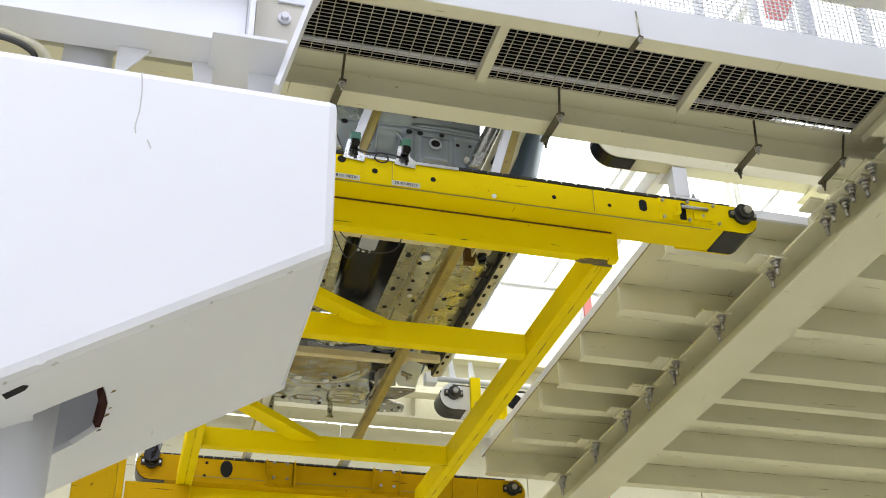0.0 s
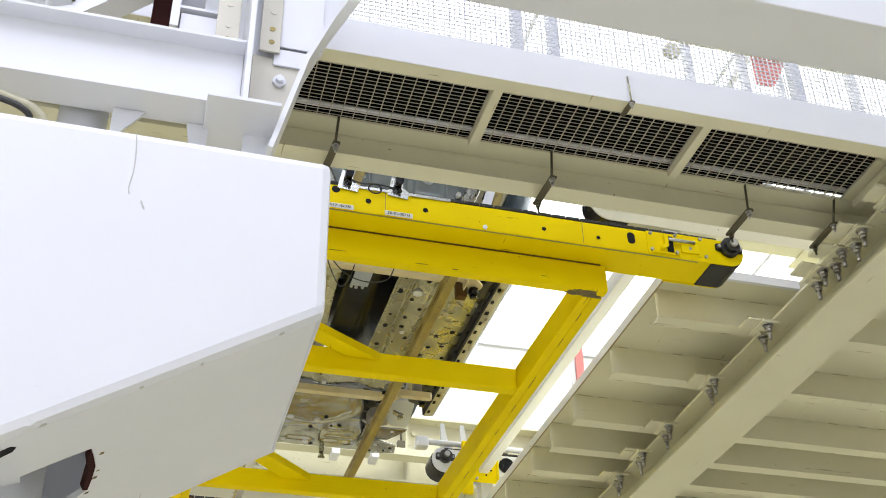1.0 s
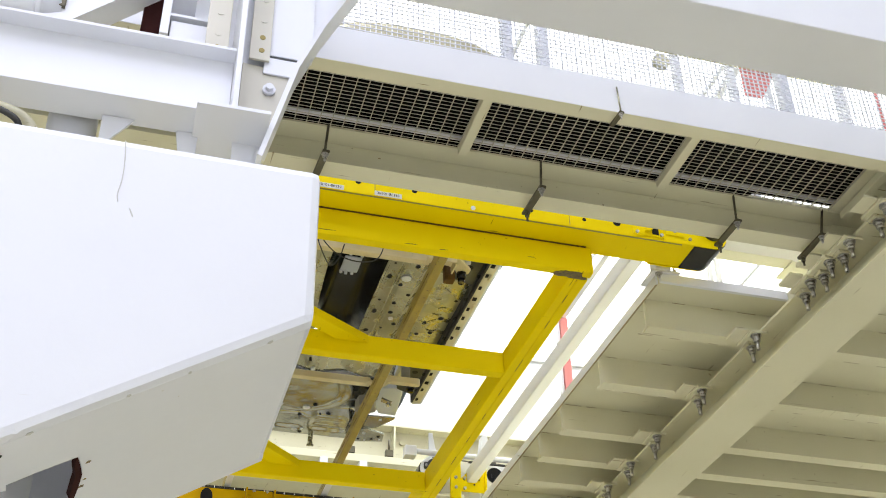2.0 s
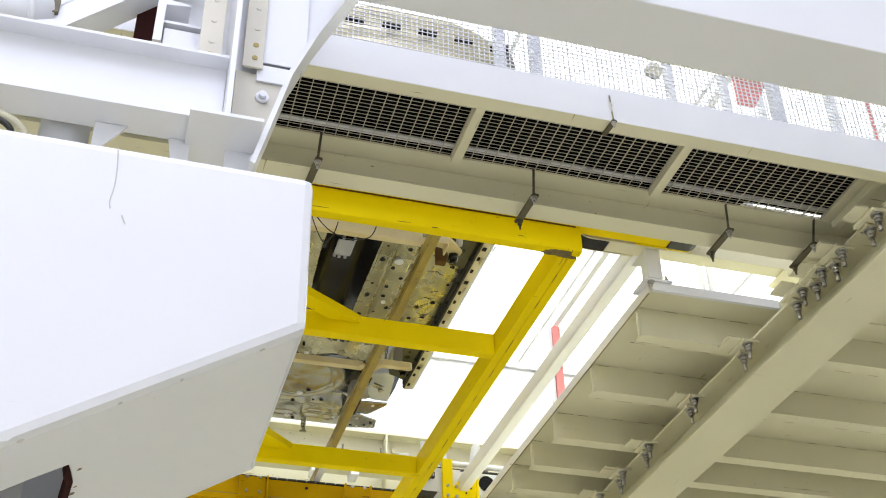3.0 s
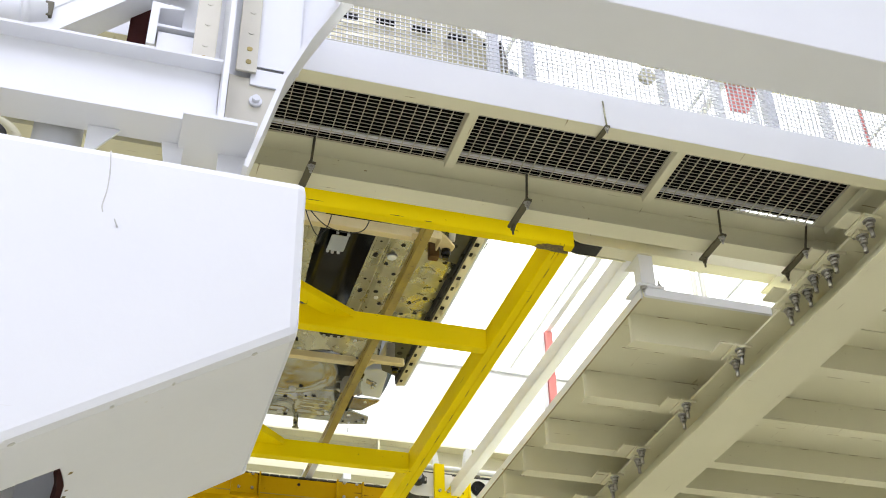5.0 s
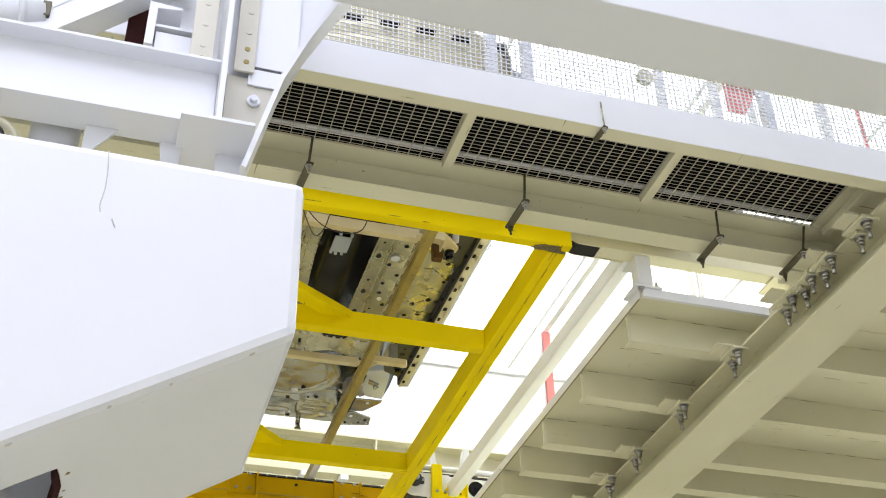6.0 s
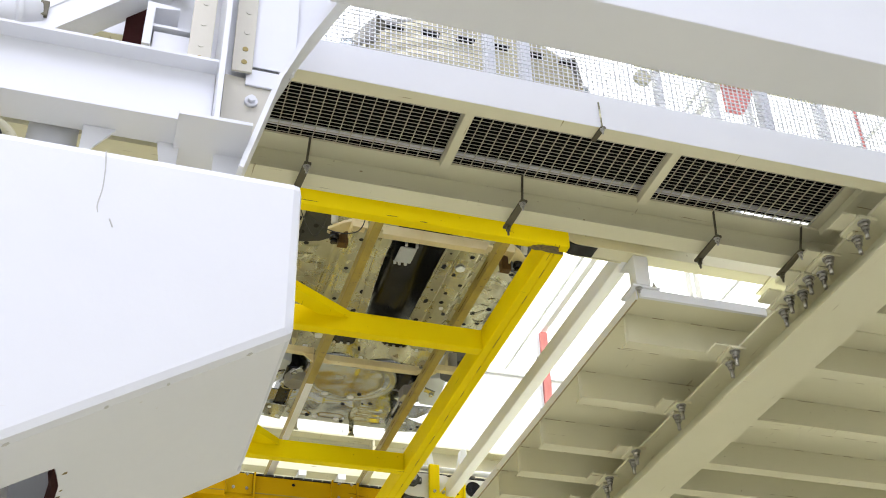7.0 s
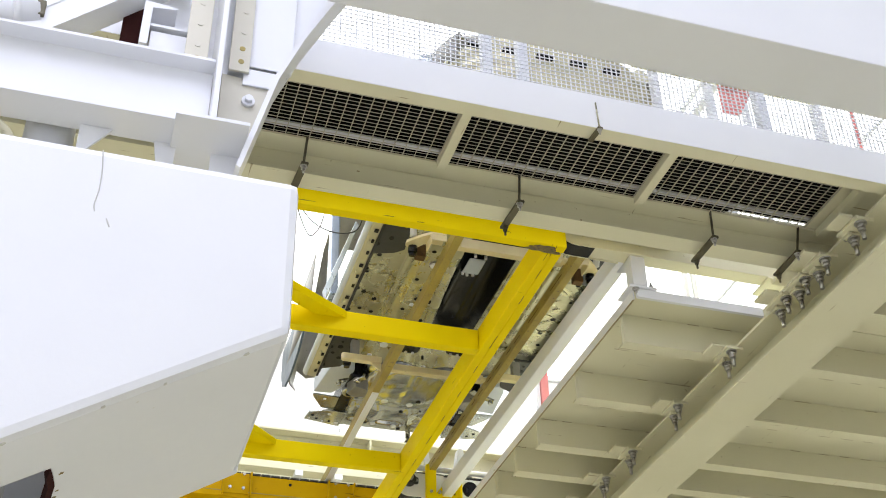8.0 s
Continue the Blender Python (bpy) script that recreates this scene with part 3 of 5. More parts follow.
def build_car():
    car = thing("car_body", CX, 6.4, 4.12, "bare galvanised unpainted car body shell on a skid", "car body")
    rnd = random.Random(5)

    def plate(points, z0, z1, name, mat, label="", bev=0.0):
        return part(name, prism([(CB + x, y) for x, y in points], "z", z0, z1, bev), mat, car, label)

    def punch(fn, lo, wide, y0, long, s, x, y, r, mat, name, stretch=1.0):
        """A hole or disc lying just under a pressed sheet."""
        z = min(fn((x + d - lo) / wide, (y + e - y0) / long)[2] for d in (-r, 0, r) for e in (-r, 0, r)) - 0.001
        own = prism([(CB + s * x + r * math.cos(k * math.pi / 8), y + r * stretch * math.sin(k * math.pi / 8)) for k in range(16)], "z", z - 0.002, z)
        part(name, own, mat, car)

    def pressed_hole(fn, lo, wide, y0, long, s, x, y, r, stretch=1.0):
        """A dark hole with a bright pressed rim along its far side."""
        punch(fn, lo, wide, y0, long, s, x, y, r, HOLE, "hole", stretch)
        z = fn((x - lo) / wide, (y - y0) / long)[2] - 0.003
        arc = [(CB + s * x + 1.25 * r * math.cos(q), y + 1.25 * r * stretch * math.sin(q), z) for q in [0.5 + k * 0.35 for k in range(7)]]
        part("rim", tube(arc, 0.0022, 6), GALV, car)

    for s in (-1, 1):
        # flange beside the tunnel, hat rail, ribs and rippled pan, pressed in one sheet
        lo, wide, y0, long = 0.17, 0.56, 5.05, 1.83

        def pan(u, v, s=s):
            x, y = 0.17 + u * 0.56, 5.05 + v * 1.83
            z = 4.235 + 0.004 * noise.noise((x * 5, y * 3, s + 4)) + 0.0015 * noise.noise((x * 26, y * 15, s))
            z -= 0.022 * hump(x, 0.10, 0.265, 0.012)
            z -= 0.026 * hump(x, 0.285, 0.405, 0.022)
            z += 0.012 * hump(x, 0.425, 0.445, 0.012) + 0.010 * hump(x, 0.475, 0.495, 0.012)
            w = hump(x, 0.515, 0.74, 0.03)
            cell = y * 4.2 + 0.8 * math.sin(x * 11 + s)
            z -= w * (0.0035 * max(0.0, math.sin(cell * 3.3)) ** 3 + 0.008 * noise.noise((x * 7, y * 4.5, s)) + 0.004 * noise.noise((x * 21, y * 12, s)))
            return (CB + s * x, y, z)
        part("floor_pan", sheet(pan, 76, 120), GALV, car)
        if s < 0:
            part("tunnel_flange", sheet(lambda u, v: (CB - 0.245 + 0.065 * u + 0.075 * v * v, 5.45 + 1.2 * v, 4.207 + 0.002 * math.sin(9 * v)), 4, 12, 0.003), GALV, car)
        K = (pan, lo, wide, y0, long, s)
        for y, r, q in ((5.62, 0.012, 1), (5.70, 0.008, 1), (5.85, 0.015, 1.5), (6.12, 0.010, 1), (6.26, 0.014, 1.6), (6.50, 0.016, 1.1), (6.64, 0.010, 1)):
            pressed_hole(*K, 0.215, y, r, q)
        for x, y, r in ((0.355, 5.70, 0.014), (0.30, 5.92, 0.013), (0.33, 5.86, 0.010), (0.375, 6.02, 0.014), (0.31, 6.13, 0.013), (0.315, 6.24, 0.016), (0.37, 6.38, 0.014), (0.30, 6.44, 0.008)):
            pressed_hole(*K, x, y, r)
        punch(*K, 0.315, 5.83, 0.036, STEEL, "disc_rim")
        # white discs painted for rail holes that show bright sky
        for x, y, r in ((0.315, 5.83, 0.028), (0.331, 6.30, 0.015)):
            own = rod((CB + s * x, y, 4.20), (CB + s * x, y, 4.192), r, 18)
            part("white_disc", own, WHITE, car)
        for x, y, r in ((0.665, 5.85, 0.016), (0.66, 6.28, 0.016), (0.57, 6.36, 0.015), (0.555, 6.50, 0.014), (0.695, 6.05, 0.012), (0.64, 6.47, 0.014), (0.68, 6.62, 0.014), (0.535, 6.62, 0.010)):
            pressed_hole(*K, x, y, r)
        # welded ripples of the pan
        for k in range(9):
            y, x = 5.86 + 0.095 * k, 0.58 + 0.08 * rnd.random()
            run = smooth_curve([(CB + s * (x - 0.05), y, 4.231), (CB + s * x, y + 0.035 * rnd.uniform(-1, 1), 4.230), (CB + s * (x + 0.05), y + 0.03 * rnd.uniform(-1, 1), 4.231)], 5)
            part("bead", tube(run, 0.0028, 6), GALV, car)
        # sill: dark inner web, flat underside with slots, rounded outer edge
        # web painted black to give the gap beside the sill its darkness
        part("inner_sill", box(*sorted((CB + s * 0.731, CB + s * 0.745)), 5.30, 7.33, 4.160, 4.262, 0.003), RUBBER, car, "inner sill painted black for the dark gap")
        part("inner_sill_strip", box(*sorted((CB + s * 0.722, CB + s * 0.7305)), 5.30, 7.30, 4.178, 4.232, 0.003), RUBBER, car, "black strip along the inner sill")
        part("sill", sheet(lambda u, v, s=s: (CB + s * (0.746 + 0.060 * u), 5.36 + 2.0 * v, 4.166 + 0.010 * u), 6, 30), GALV_WARM, car, "pale flat sill underside")
        part("outer_sill", sheet(lambda u, v, s=s: (CB + s * (0.8065 + 0.030 * math.sin(1.4 * u)), 5.34 + 2.03 * v, 4.178 + 0.040 * (1 - math.cos(1.4 * u))), 12, 10), BULK, car, "pale rounded outer sill")
        for i in range(15):
            y = 5.50 + 0.125 * i + rnd.uniform(-0.012, 0.012)
            part("slot", box(*sorted((CB + s * 0.756, CB + s * (0.772 + 0.008 * (i % 3 == 0)))), y, y + 0.030, 4.1605, 4.1675, 0.0), HOLE, car)
            if i % 2:
                part("hole", rod((CB + s * 0.7265, y + 0.05, 4.174), (CB + s * 0.7265, y + 0.05, 4.1785), 0.016, 12), HOLE, car)
        for i in range(5):
            y = 5.62 + 0.34 * i
            part("tab", box(*sorted((CB + s * 0.778, CB + s * 0.79)), y, y + 0.05, 4.150, 4.168, 0.002), GALV_WARM, car)
        part("sill_end_cap", prism([(5.20, 4.165), (5.34, 4.165), (5.34, 4.24), (5.22, 4.26)], "x", *sorted((CB + s * 0.745, CB + s * 0.83)), 0.006), BULK, car, "pale bracket at the sill's front end")
        part("hole", rod((CB + s * 0.785, 5.28, 4.160), (CB + s * 0.785, 5.28, 4.168), 0.013, 14), HOLE, car)
        # dark reinforcement plates at the front and the back of the pan
        plate([(s * 0.565, 5.44), (s * 0.722, 5.44), (s * 0.722, 5.79), (s * 0.60, 5.75), (s * 0.545, 5.70)], 4.186, 4.202, "jacking_plate", DARK_STEEL, "dark sealed reinforcement plate", 0.004)
        plate([(s * 0.655 + 0.015 * math.cos(k * math.pi / 8), 5.60 + 0.018 * math.sin(k * math.pi / 8)) for k in range(16)], 4.183, 4.1862, "hole", HOLE)
        plate([(s * 0.55, 6.80), (s * 0.720, 6.80), (s * 0.720, 7.26), (s * 0.60, 7.20), (s * 0.55, 7.05)], 4.186, 4.205, "side_panel", DARK_STEEL, "dark rear floor side panel", 0.004)
        for hx, hy, r in ((0.66, 6.93, 0.020), (0.66, 6.86, 0.010), (0.59, 6.92, 0.013), (0.695, 7.02, 0.013), (0.64, 7.08, 0.016), (0.60, 7.04, 0.010)):
            plate([(s * hx + r * math.cos(k * math.pi / 7), hy + r * math.sin(k * math.pi / 7)) for k in range(14)], 4.183, 4.1862, "hole", HOLE)
        plate([(s * 0.525, 6.80), (s * 0.57, 6.79), (s * 0.58, 6.96), (s * 0.53, 6.98)], 4.12, 4.185, "mount_block", GALV_WARM, "", 0.008)

    # tunnel
    def tunnel(u, v):
        left, right = -0.200 + 0.020 * v, 0.185
        mid, half = (left + right) / 2, (right - left) / 2
        a = (u - 0.5) * 2
        return (CB + mid + a * half, 5.12 + v * 1.63, 4.212 + 0.19 * (1 - abs(a) ** 3.0) * (0.78 + 0.22 * math.cos(v * 2.2)))
    part("tunnel", sheet(tunnel, 30, 40), BLACK, car, "black coated centre tunnel")
    # pale plate paints the bright sky in the tunnel's opening
    rim = [(CX + 0.072 + 0.066 * max(-0.82, min(0.82, 1.15 * math.cos(q))), 5.985 + 0.098 * max(-0.85, min(0.85, 1.15 * math.sin(q)))) for q in [k * math.pi / 16 for k in range(32)]]
    part("tunnel_plate", prism(rim, "z", 4.350, 4.356), BULK, car, "pale blue plate painted for the tunnel's sky opening")
    for dx, dy in ((-0.040, 0.102), (-0.008, 0.108), (0.030, 0.104), (-0.02, -0.105), (0.052, -0.10)):
        part("white_disc", rod((CX + 0.068 + dx, 5.985 + dy, 4.372), (CX + 0.068 + dx, 5.985 + dy, 4.350), 0.010, 12), WHITE, car)

    # rear seat riser, scalloped along its lower edge
    def riser(u, v):
        x = (u - 0.5) * 1.10
        y = 6.72 + v * (0.40 + 0.03 * math.cos(x * 17))
        z = 4.225 + 0.10 * math.sin(v * math.pi) ** 0.8 - 0.04 * math.exp(-((abs(x - 0.03) - 0.22) / 0.10) ** 2) * math.sin(v * math.pi)
        return (CB + x, y, z + 0.006 * noise.noise((x * 8, y * 8, 3)))
    part("rear_seat_panel", sheet(riser, 70, 30), GALV, car)
    # black strip puts the shade of the gap into the colour
    part("riser_gap_strip", sheet(lambda u, v: (CB + (u - 0.5) * 1.10, 7.12 + 0.03 * math.cos((u - 0.5) * 18.7) + 0.10 * v, 4.215 + 0.08 * v), 60, 4), RUBBER, car, "black strip drawn for the dark gap behind the seat panel")
    # two openings drawn as flat black plates, their darkness in the colour
    for dx, y in ((-0.21, 6.83), (0.15, 6.78)):
        own = prism([(CB + dx + 0.088 * math.copysign(abs(math.cos(a)) ** 0.6, math.cos(a)), y + 0.062 * math.copysign(abs(math.sin(a)) ** 0.6, math.sin(a))) for a in [k * math.pi / 12 for k in range(24)]], "z", 4.185, 4.20, 0.003)
        part("dark_opening_plate", own, BLACK, car, "black plate drawn for a dark opening")
        for ddx in (-0.05, 0.0, 0.05):
            part("bolt", rod((CB + dx + ddx, y + 0.043, 4.186), (CB + dx + ddx, y + 0.043, 4.176), 0.010, 10), STEEL, car)
    for dx, y, r in ((-0.02, 7.09, 0.016), (-0.37, 6.86, 0.028), (-0.43, 7.03, 0.018), (0.33, 6.88, 0.012)):
        part("white_disc", rod((CB + dx, y, 4.215), (CB + dx, y, 4.200), r, 16), WHITE, car)
    for dx, y, r in ((0.29, 6.80, 0.012), (0.36, 6.80, 0.012), (-0.06, 6.97, 0.009)):
        part("hole", rod((CB + dx, y, 4.225), (CB + dx, y, 4.200), r, 12), HOLE, car)

    # rear floor: spare wheel well with a stepped ring, rear panel with beads
    def well(u, v):
        x = (u - 0.5) * 0.98
        y = 7.22 + v * 0.90
        q = max(math.hypot((x + 0.03) / 0.38, (y - 7.42) / 0.35), 0)
        z = 4.300 - 0.095 * max(0.0, min(1.0, (1.08 - q) / 0.16))
        z += 0.010 * hump(q, 0.74, 0.86, 0.10)
        z -= 0.006 * hump(x, -0.05, 0.0, 0.04) * hump(q, 0.0, 0.8, 0.15) + 0.007 * noise.noise((x * 5, y * 5, 2)) * hump(q, 0.0, 0.8, 0.2)
        z -= 0.085 * hump(y, 7.80, 8.6, 0.05)
        z += 0.014 * hump(y, 7.80, 8.02, 0.04) * (hump(x, -0.36, -0.20, 0.04) + hump(x, -0.13, 0.06, 0.04) + hump(x, 0.13, 0.36, 0.05))
        z -= 0.008 * hump(y, 7.86, 7.88, 0.02) * hump(x, 0.15, 0.34, 0.03) + 0.008 * hump(y, 7.95, 7.97, 0.02) * hump(x, 0.15, 0.34, 0.03)
        return (CB + x, y, z + 0.0035 * noise.noise((x * 11, y * 11, 7)))
    part("rear_floor", sheet(well, 90, 84), GALV_GREY, car)

    def well_disc(x, y, r, mat, name):
        z = min(well((x + d) / 0.98 + 0.5, min(1.0, (y + e - 7.22) / 0.90))[2] for d in (-r, 0, r) for e in (-r, 0, r)) - 0.001
        part(name, rod((CB + x, y, z), (CB + x, y, z - 0.003), r, 18), mat, car)
    for x, y, r in ((-0.156, 7.65, 0.026), (0.04, 7.66, 0.026), (-0.148, 8.045, 0.022), (0.018, 8.05, 0.022), (0.07, 8.03, 0.010), (0.37, 8.0, 0.020)):
        well_disc(x, y, r, WHITE, "white_disc")
    for x, y, r in ((0.095, 7.605, 0.016), (0.02, 7.83, 0.015), (0.23, 7.80, 0.015), (0.17, 7.81, 0.008), (-0.21, 8.04, 0.015), (0.065, 8.08, 0.015), (-0.05, 7.80, 0.007)):
        well_disc(x, y, r, HOLE, "hole")
    for dx in (-0.285, 0.155):
        tab = box(CB + dx - 0.019, CB + dx + 0.019, 8.112, 8.118, 4.125, 4.215, 0.002)
        box(CB + dx - 0.026, CB + dx + 0.026, 8.105, 8.120, 4.118, 4.130, 0.002, tab)
        part("tow_tab", tab, GALV, car)
        part("hole", rod((CB + dx, 8.1095, 4.165), (CB + dx, 8.1125, 4.165), 0.008, 10), HOLE, car)
    for s in (-1, 1):
        # rear side member: dark channel, foot plate, spring seat and brackets
        part("rear_rail", box(*sorted((CB + s * 0.415, CB + s * 0.50)), 7.30, 7.97, 4.185, 4.33, 0.010), BLACK, car, "dark rear side member")
        part("rail_flange", box(*sorted((CB + s * 0.395, CB + s * 0.414)), 7.28, 8.0, 4.190, 4.205, 0.002), GALV_GREY, car)
        plate([(s * 0.395, 7.86), (s * 0.53, 7.84), (s * 0.675, 7.90), (s * 0.69, 8.02), (s * 0.41, 8.08)], 4.170, 4.184, "foot_plate", GALV_GREY, "", 0.003)
        for x, y, r, mat in ((0.44, 8.03, 0.017, WHITE), (0.52, 7.90, 0.014, WHITE), (0.60, 7.99, 0.010, HOLE), (0.64, 7.94, 0.012, HOLE), (0.55, 8.02, 0.009, WHITE), (0.50, 8.01, 0.010, HOLE), (0.66, 7.99, 0.008, WHITE)):
            part("white_disc" if mat is WHITE else "hole", rod((CB + s * x, y, 4.1705), (CB + s * x, y, 4.167), r, 14), mat, car)
        seat = rod((CB + s * 0.455, 7.52, 4.184), (CB + s * 0.455, 7.52, 4.155), 0.062, 26, r2=0.050)
        part("spring_seat", seat, GALV_GREY, car)
        part("spring_hole", rod((CB + s * 0.455, 7.52, 4.1545), (CB + s * 0.455, 7.52, 4.150), 0.028, 18), HOLE, car)
        br = prism([(s * 0.36 + CB, 7.34), (s * 0.46 + CB, 7.30), (s * 0.50 + CB, 7.42), (s * 0.44 + CB, 7.47), (s * 0.35 + CB, 7.44)], "z", 4.10, 4.183, 0.006)
        part("axle_bracket", br, PRIMER, car)
        for k, (x, y) in enumerate(((0.40, 7.26), (0.52, 7.33), (0.35, 7.52))):
            own = bar((CB + s * x, y, 4.16), (CB + s * (x + 0.07), y + 0.04 - 0.05 * k, 4.13), 0.05, 0.008, 0.002)
            rod((CB + s * (x + 0.05), y + 0.02, 4.145), (CB + s * (x + 0.05), y + 0.02, 4.12), 0.014, 12, own)
            part("bracket_tab", own, GALV_GREY, car)
        for k in range(4):
            part("hole", rod((CB + s * (0.42 + 0.02 * (k % 2)), 7.58 + 0.09 * k, 4.186), (CB + s * (0.42 + 0.02 * (k % 2)), 7.58 + 0.09 * k, 4.183), 0.010, 10), HOLE, car)
        # wheel arch: pale box with a folded lip, and the quarter panel outside it
        box_side = prism([(CB + s * 0.48, 7.25), (CB + s * 0.635, 7.20), (CB + s * 0.665, 7.30), (CB + s * 0.70, 7.64), (CB + s * 0.565, 7.63), (CB + s * 0.50, 7.50)], "z", 4.20, 4.52, 0.010)
        part("arch_bracket", box_side, BULK, car, "pale bluish wheel arch box")
        plate([(s * 0.50, 7.66), (s * 0.70, 7.645), (s * 0.695, 7.68), (s * 0.60, 7.84), (s * 0.50, 7.86)], 4.188, 4.199, "bracket_lip", GALV_GREY, "", 0.002)
        # hole drawn as a white disc, the brightness beyond put into colour
        part("hole", rod((CB + s * 0.60, 7.70, 4.189), (CB + s * 0.60, 7.70, 4.185), 0.012, 12), WHITE, car)
        quarter = [(7.42, 4.80), (7.50, 4.60), (7.66, 4.53), (7.95, 4.49), (8.16, 4.50), (8.28, 4.56), (8.36, 4.68), (8.36, 4.92), (7.42, 4.92)]
        part("quarter_panel", prism(quarter, "x", *sorted((CB + s * 0.815, CB + s * 0.832)), 0.004), FENDER, car, "dark grey lower quarter panel")

    # outer shell by cross sections along the length, with open door apertures
    Y = [4.44, 4.50, 4.64, 5.10, 5.45, 5.9, 6.5, 7.1, 7.6, 8.1, 8.34, 8.42]
    TOP = [4.80, 4.90, 4.97, 5.07, 5.35, 5.58, 5.62, 5.60, 5.50, 5.20, 4.98, 4.80]
    WID = [0.60, 0.64, 0.70, 0.84, 0.85, 0.855, 0.855, 0.855, 0.85, 0.83, 0.78, 0.72]
    for s in (-1, 1):
        own = bmesh.new()
        rows = []
        for y, top, w in zip(Y, TOP, WID):
            cut = 4.62 if (4.0 < y < 5.15 or 7.05 < y) else 4.28
            prof = [(w * 0.97, cut), (w, cut + 0.06), (w * 0.99, 4.72), (w * 0.97, 4.80 + 0.25 * (top > 5.05)), (w * (0.80 if top > 5.1 else 0.86), top - 0.06), (w * 0.62, top - 0.01), (0, top)]
            rows.append([own.verts.new((CB + s * a, y, b)) for a, b in prof])
        for i in range(len(rows) - 1):
            for k in range(6):
                if (k == 3 and 3 <= i <= 8 and TOP[i + 1] > 5.1) or (k in (0, 1, 2) and 3 <= i <= 6):
                    continue
                if i >= 7 and k == 5 and Y[i] > 7.5 and TOP[i + 1] > 4.9:  # rear window
                    continue
                own.faces.new((rows[i][k], rows[i + 1][k], rows[i + 1][k + 1], rows[i][k + 1])).smooth = True
        own.normal_update()
        bmesh.ops.solidify(own, geom=list(own.faces), thickness=0.006)
        part("body_side", own, PRIMER, car)
        pillar = [(6.46, 4.30), (6.60, 4.30), (6.56, 5.05), (6.49, 5.05)]
        part("centre_pillar", prism(pillar, "x", *sorted((CB + s * 0.79, CB + s * 0.845)), 0.006), GALV_BLUE, car)

    # front end: bulkhead with stepped lower panels, side members, fenders
    def bulk(u, v):
        x = -0.425 + u * 0.85
        z = 4.18 + 0.66 * v
        y = 5.08 - 0.10 * v
        y -= 0.045 * hump(z, 4.10, 4.485, 0.012)
        y += 0.030 * hump(x, -0.16, -0.025, 0.012) * hump(z, 4.20, 4.455 - 0.25 * max(0.0, x + 0.06), 0.014)
        y -= 0.014 * (hump(x, -0.225, -0.165, 0.01) + hump(x, -0.02, 0.04, 0.01)) * hump(z, 4.20, 4.48, 0.01)
        y -= 0.018 * hump(x, 0.085, 0.235, 0.014) * hump(z, 4.30, 4.435, 0.014)
        y += 0.020 * hump(x, 0.265, 0.43, 0.02) * hump(z, 4.20, 4.475, 0.02)
        y -= 0.016 * hump(z, 4.525, 4.545, 0.012) * hump(x, 0.06, 0.40, 0.06)
        y -= 0.012 * hump(z, 4.60, 4.62, 0.02)
        return (CB + x, y + 0.005 * noise.noise((x * 6, z * 6, 1)), z)
    part("bulkhead", sheet(bulk, 120, 100), GALV_BLUE, car, "bluish pressed front bulkhead")

    def bulk_disc(x, z, r, mat, name, stretch=1.0):
        y = min(bulk((x + d + 0.425) / 0.85, (z + e - 4.18) / 0.66)[1] for d in (-r, 0, r) for e in (-r, 0, r)) - 0.001
        part(name, prism([(CB + x + stretch * r * math.cos(k * math.pi / 9), z + r * math.sin(k * math.pi / 9)) for k in range(18)], "y", y - 0.003, y), mat, car)
    bulk_disc(0.157, 4.396, 0.036, BULK, "collar")
    bulk_disc(0.157, 4.396, 0.021, HOLE, "hole", 1.2)
    bulk_disc(0.160, 4.394, 0.010, STEEL, "stud")
    for x, z, r in ((-0.195, 4.455, 0.016), (0.010, 4.450, 0.014), (0.075, 4.460, 0.013), (0.195, 4.462, 0.011), (0.29, 4.43, 0.009), (0.36, 4.435, 0.008), (0.05, 4.585, 0.010), (0.11, 4.60, 0.011), (0.185, 4.60, 0.009), (0.27, 4.59, 0.011), (-0.33, 4.60, 0.012), (-0.34, 4.47, 0.014)):
        bulk_disc(x, z, r, HOLE, "hole", 1.3)
    for x, z in ((-0.195, 4.455), (0.010, 4.450), (0.075, 4.460)):
        bulk_disc(x, z, 0.006, STEEL, "stud")
    ridge = smooth_curve([(CB - 0.165, 5.0, 4.33), (CB - 0.16, 5.0, 4.44), (CB - 0.14, 5.0, 4.463), (CB - 0.07, 5.0, 4.455), (CB - 0.03, 5.0, 4.41), (CB - 0.025, 5.0, 4.33)])
    part("bead", tube(ridge, 0.006, 8), GALV_BLUE, car)
    part("bead", tube(smooth_curve([(CB - 0.20, 4.985, 4.49), (CB + 0.05, 4.985, 4.492), (CB + 0.25, 4.985, 4.488), (CB + 0.42, 4.985, 4.480)]), 0.007, 8), GALV_BLUE, car)
    part("white_disc", rod((CB + 0.335, 5.02, 4.335), (CB + 0.335, 4.99, 4.335), 0.014, 14), WHITE, car)
    for s in (-1, 1):
        rail = sheet(lambda u, v, s=s: (CB + s * (0.325 + 0.09 * u + 0.15 * v), 5.03 - 0.04 * v - 0.045 * math.sin(3.14 * u) - 0.012 * math.sin(9.4 * u), 4.28 + 0.36 * v), 20, 16)
        part("front_rail", rail, GALV_GREY, car, "shiny galvanised front side member")
        inner = sheet(lambda u, v, s=s: (CB + s * (0.418 + 0.16 * u + 0.15 * v), 5.05 - 0.03 * v + 0.01 * noise.noise((u * 4, v * 6, s)), 4.28 + 0.36 * v), 14, 16)
        part("rail_web", inner, GALV_WARM, car)
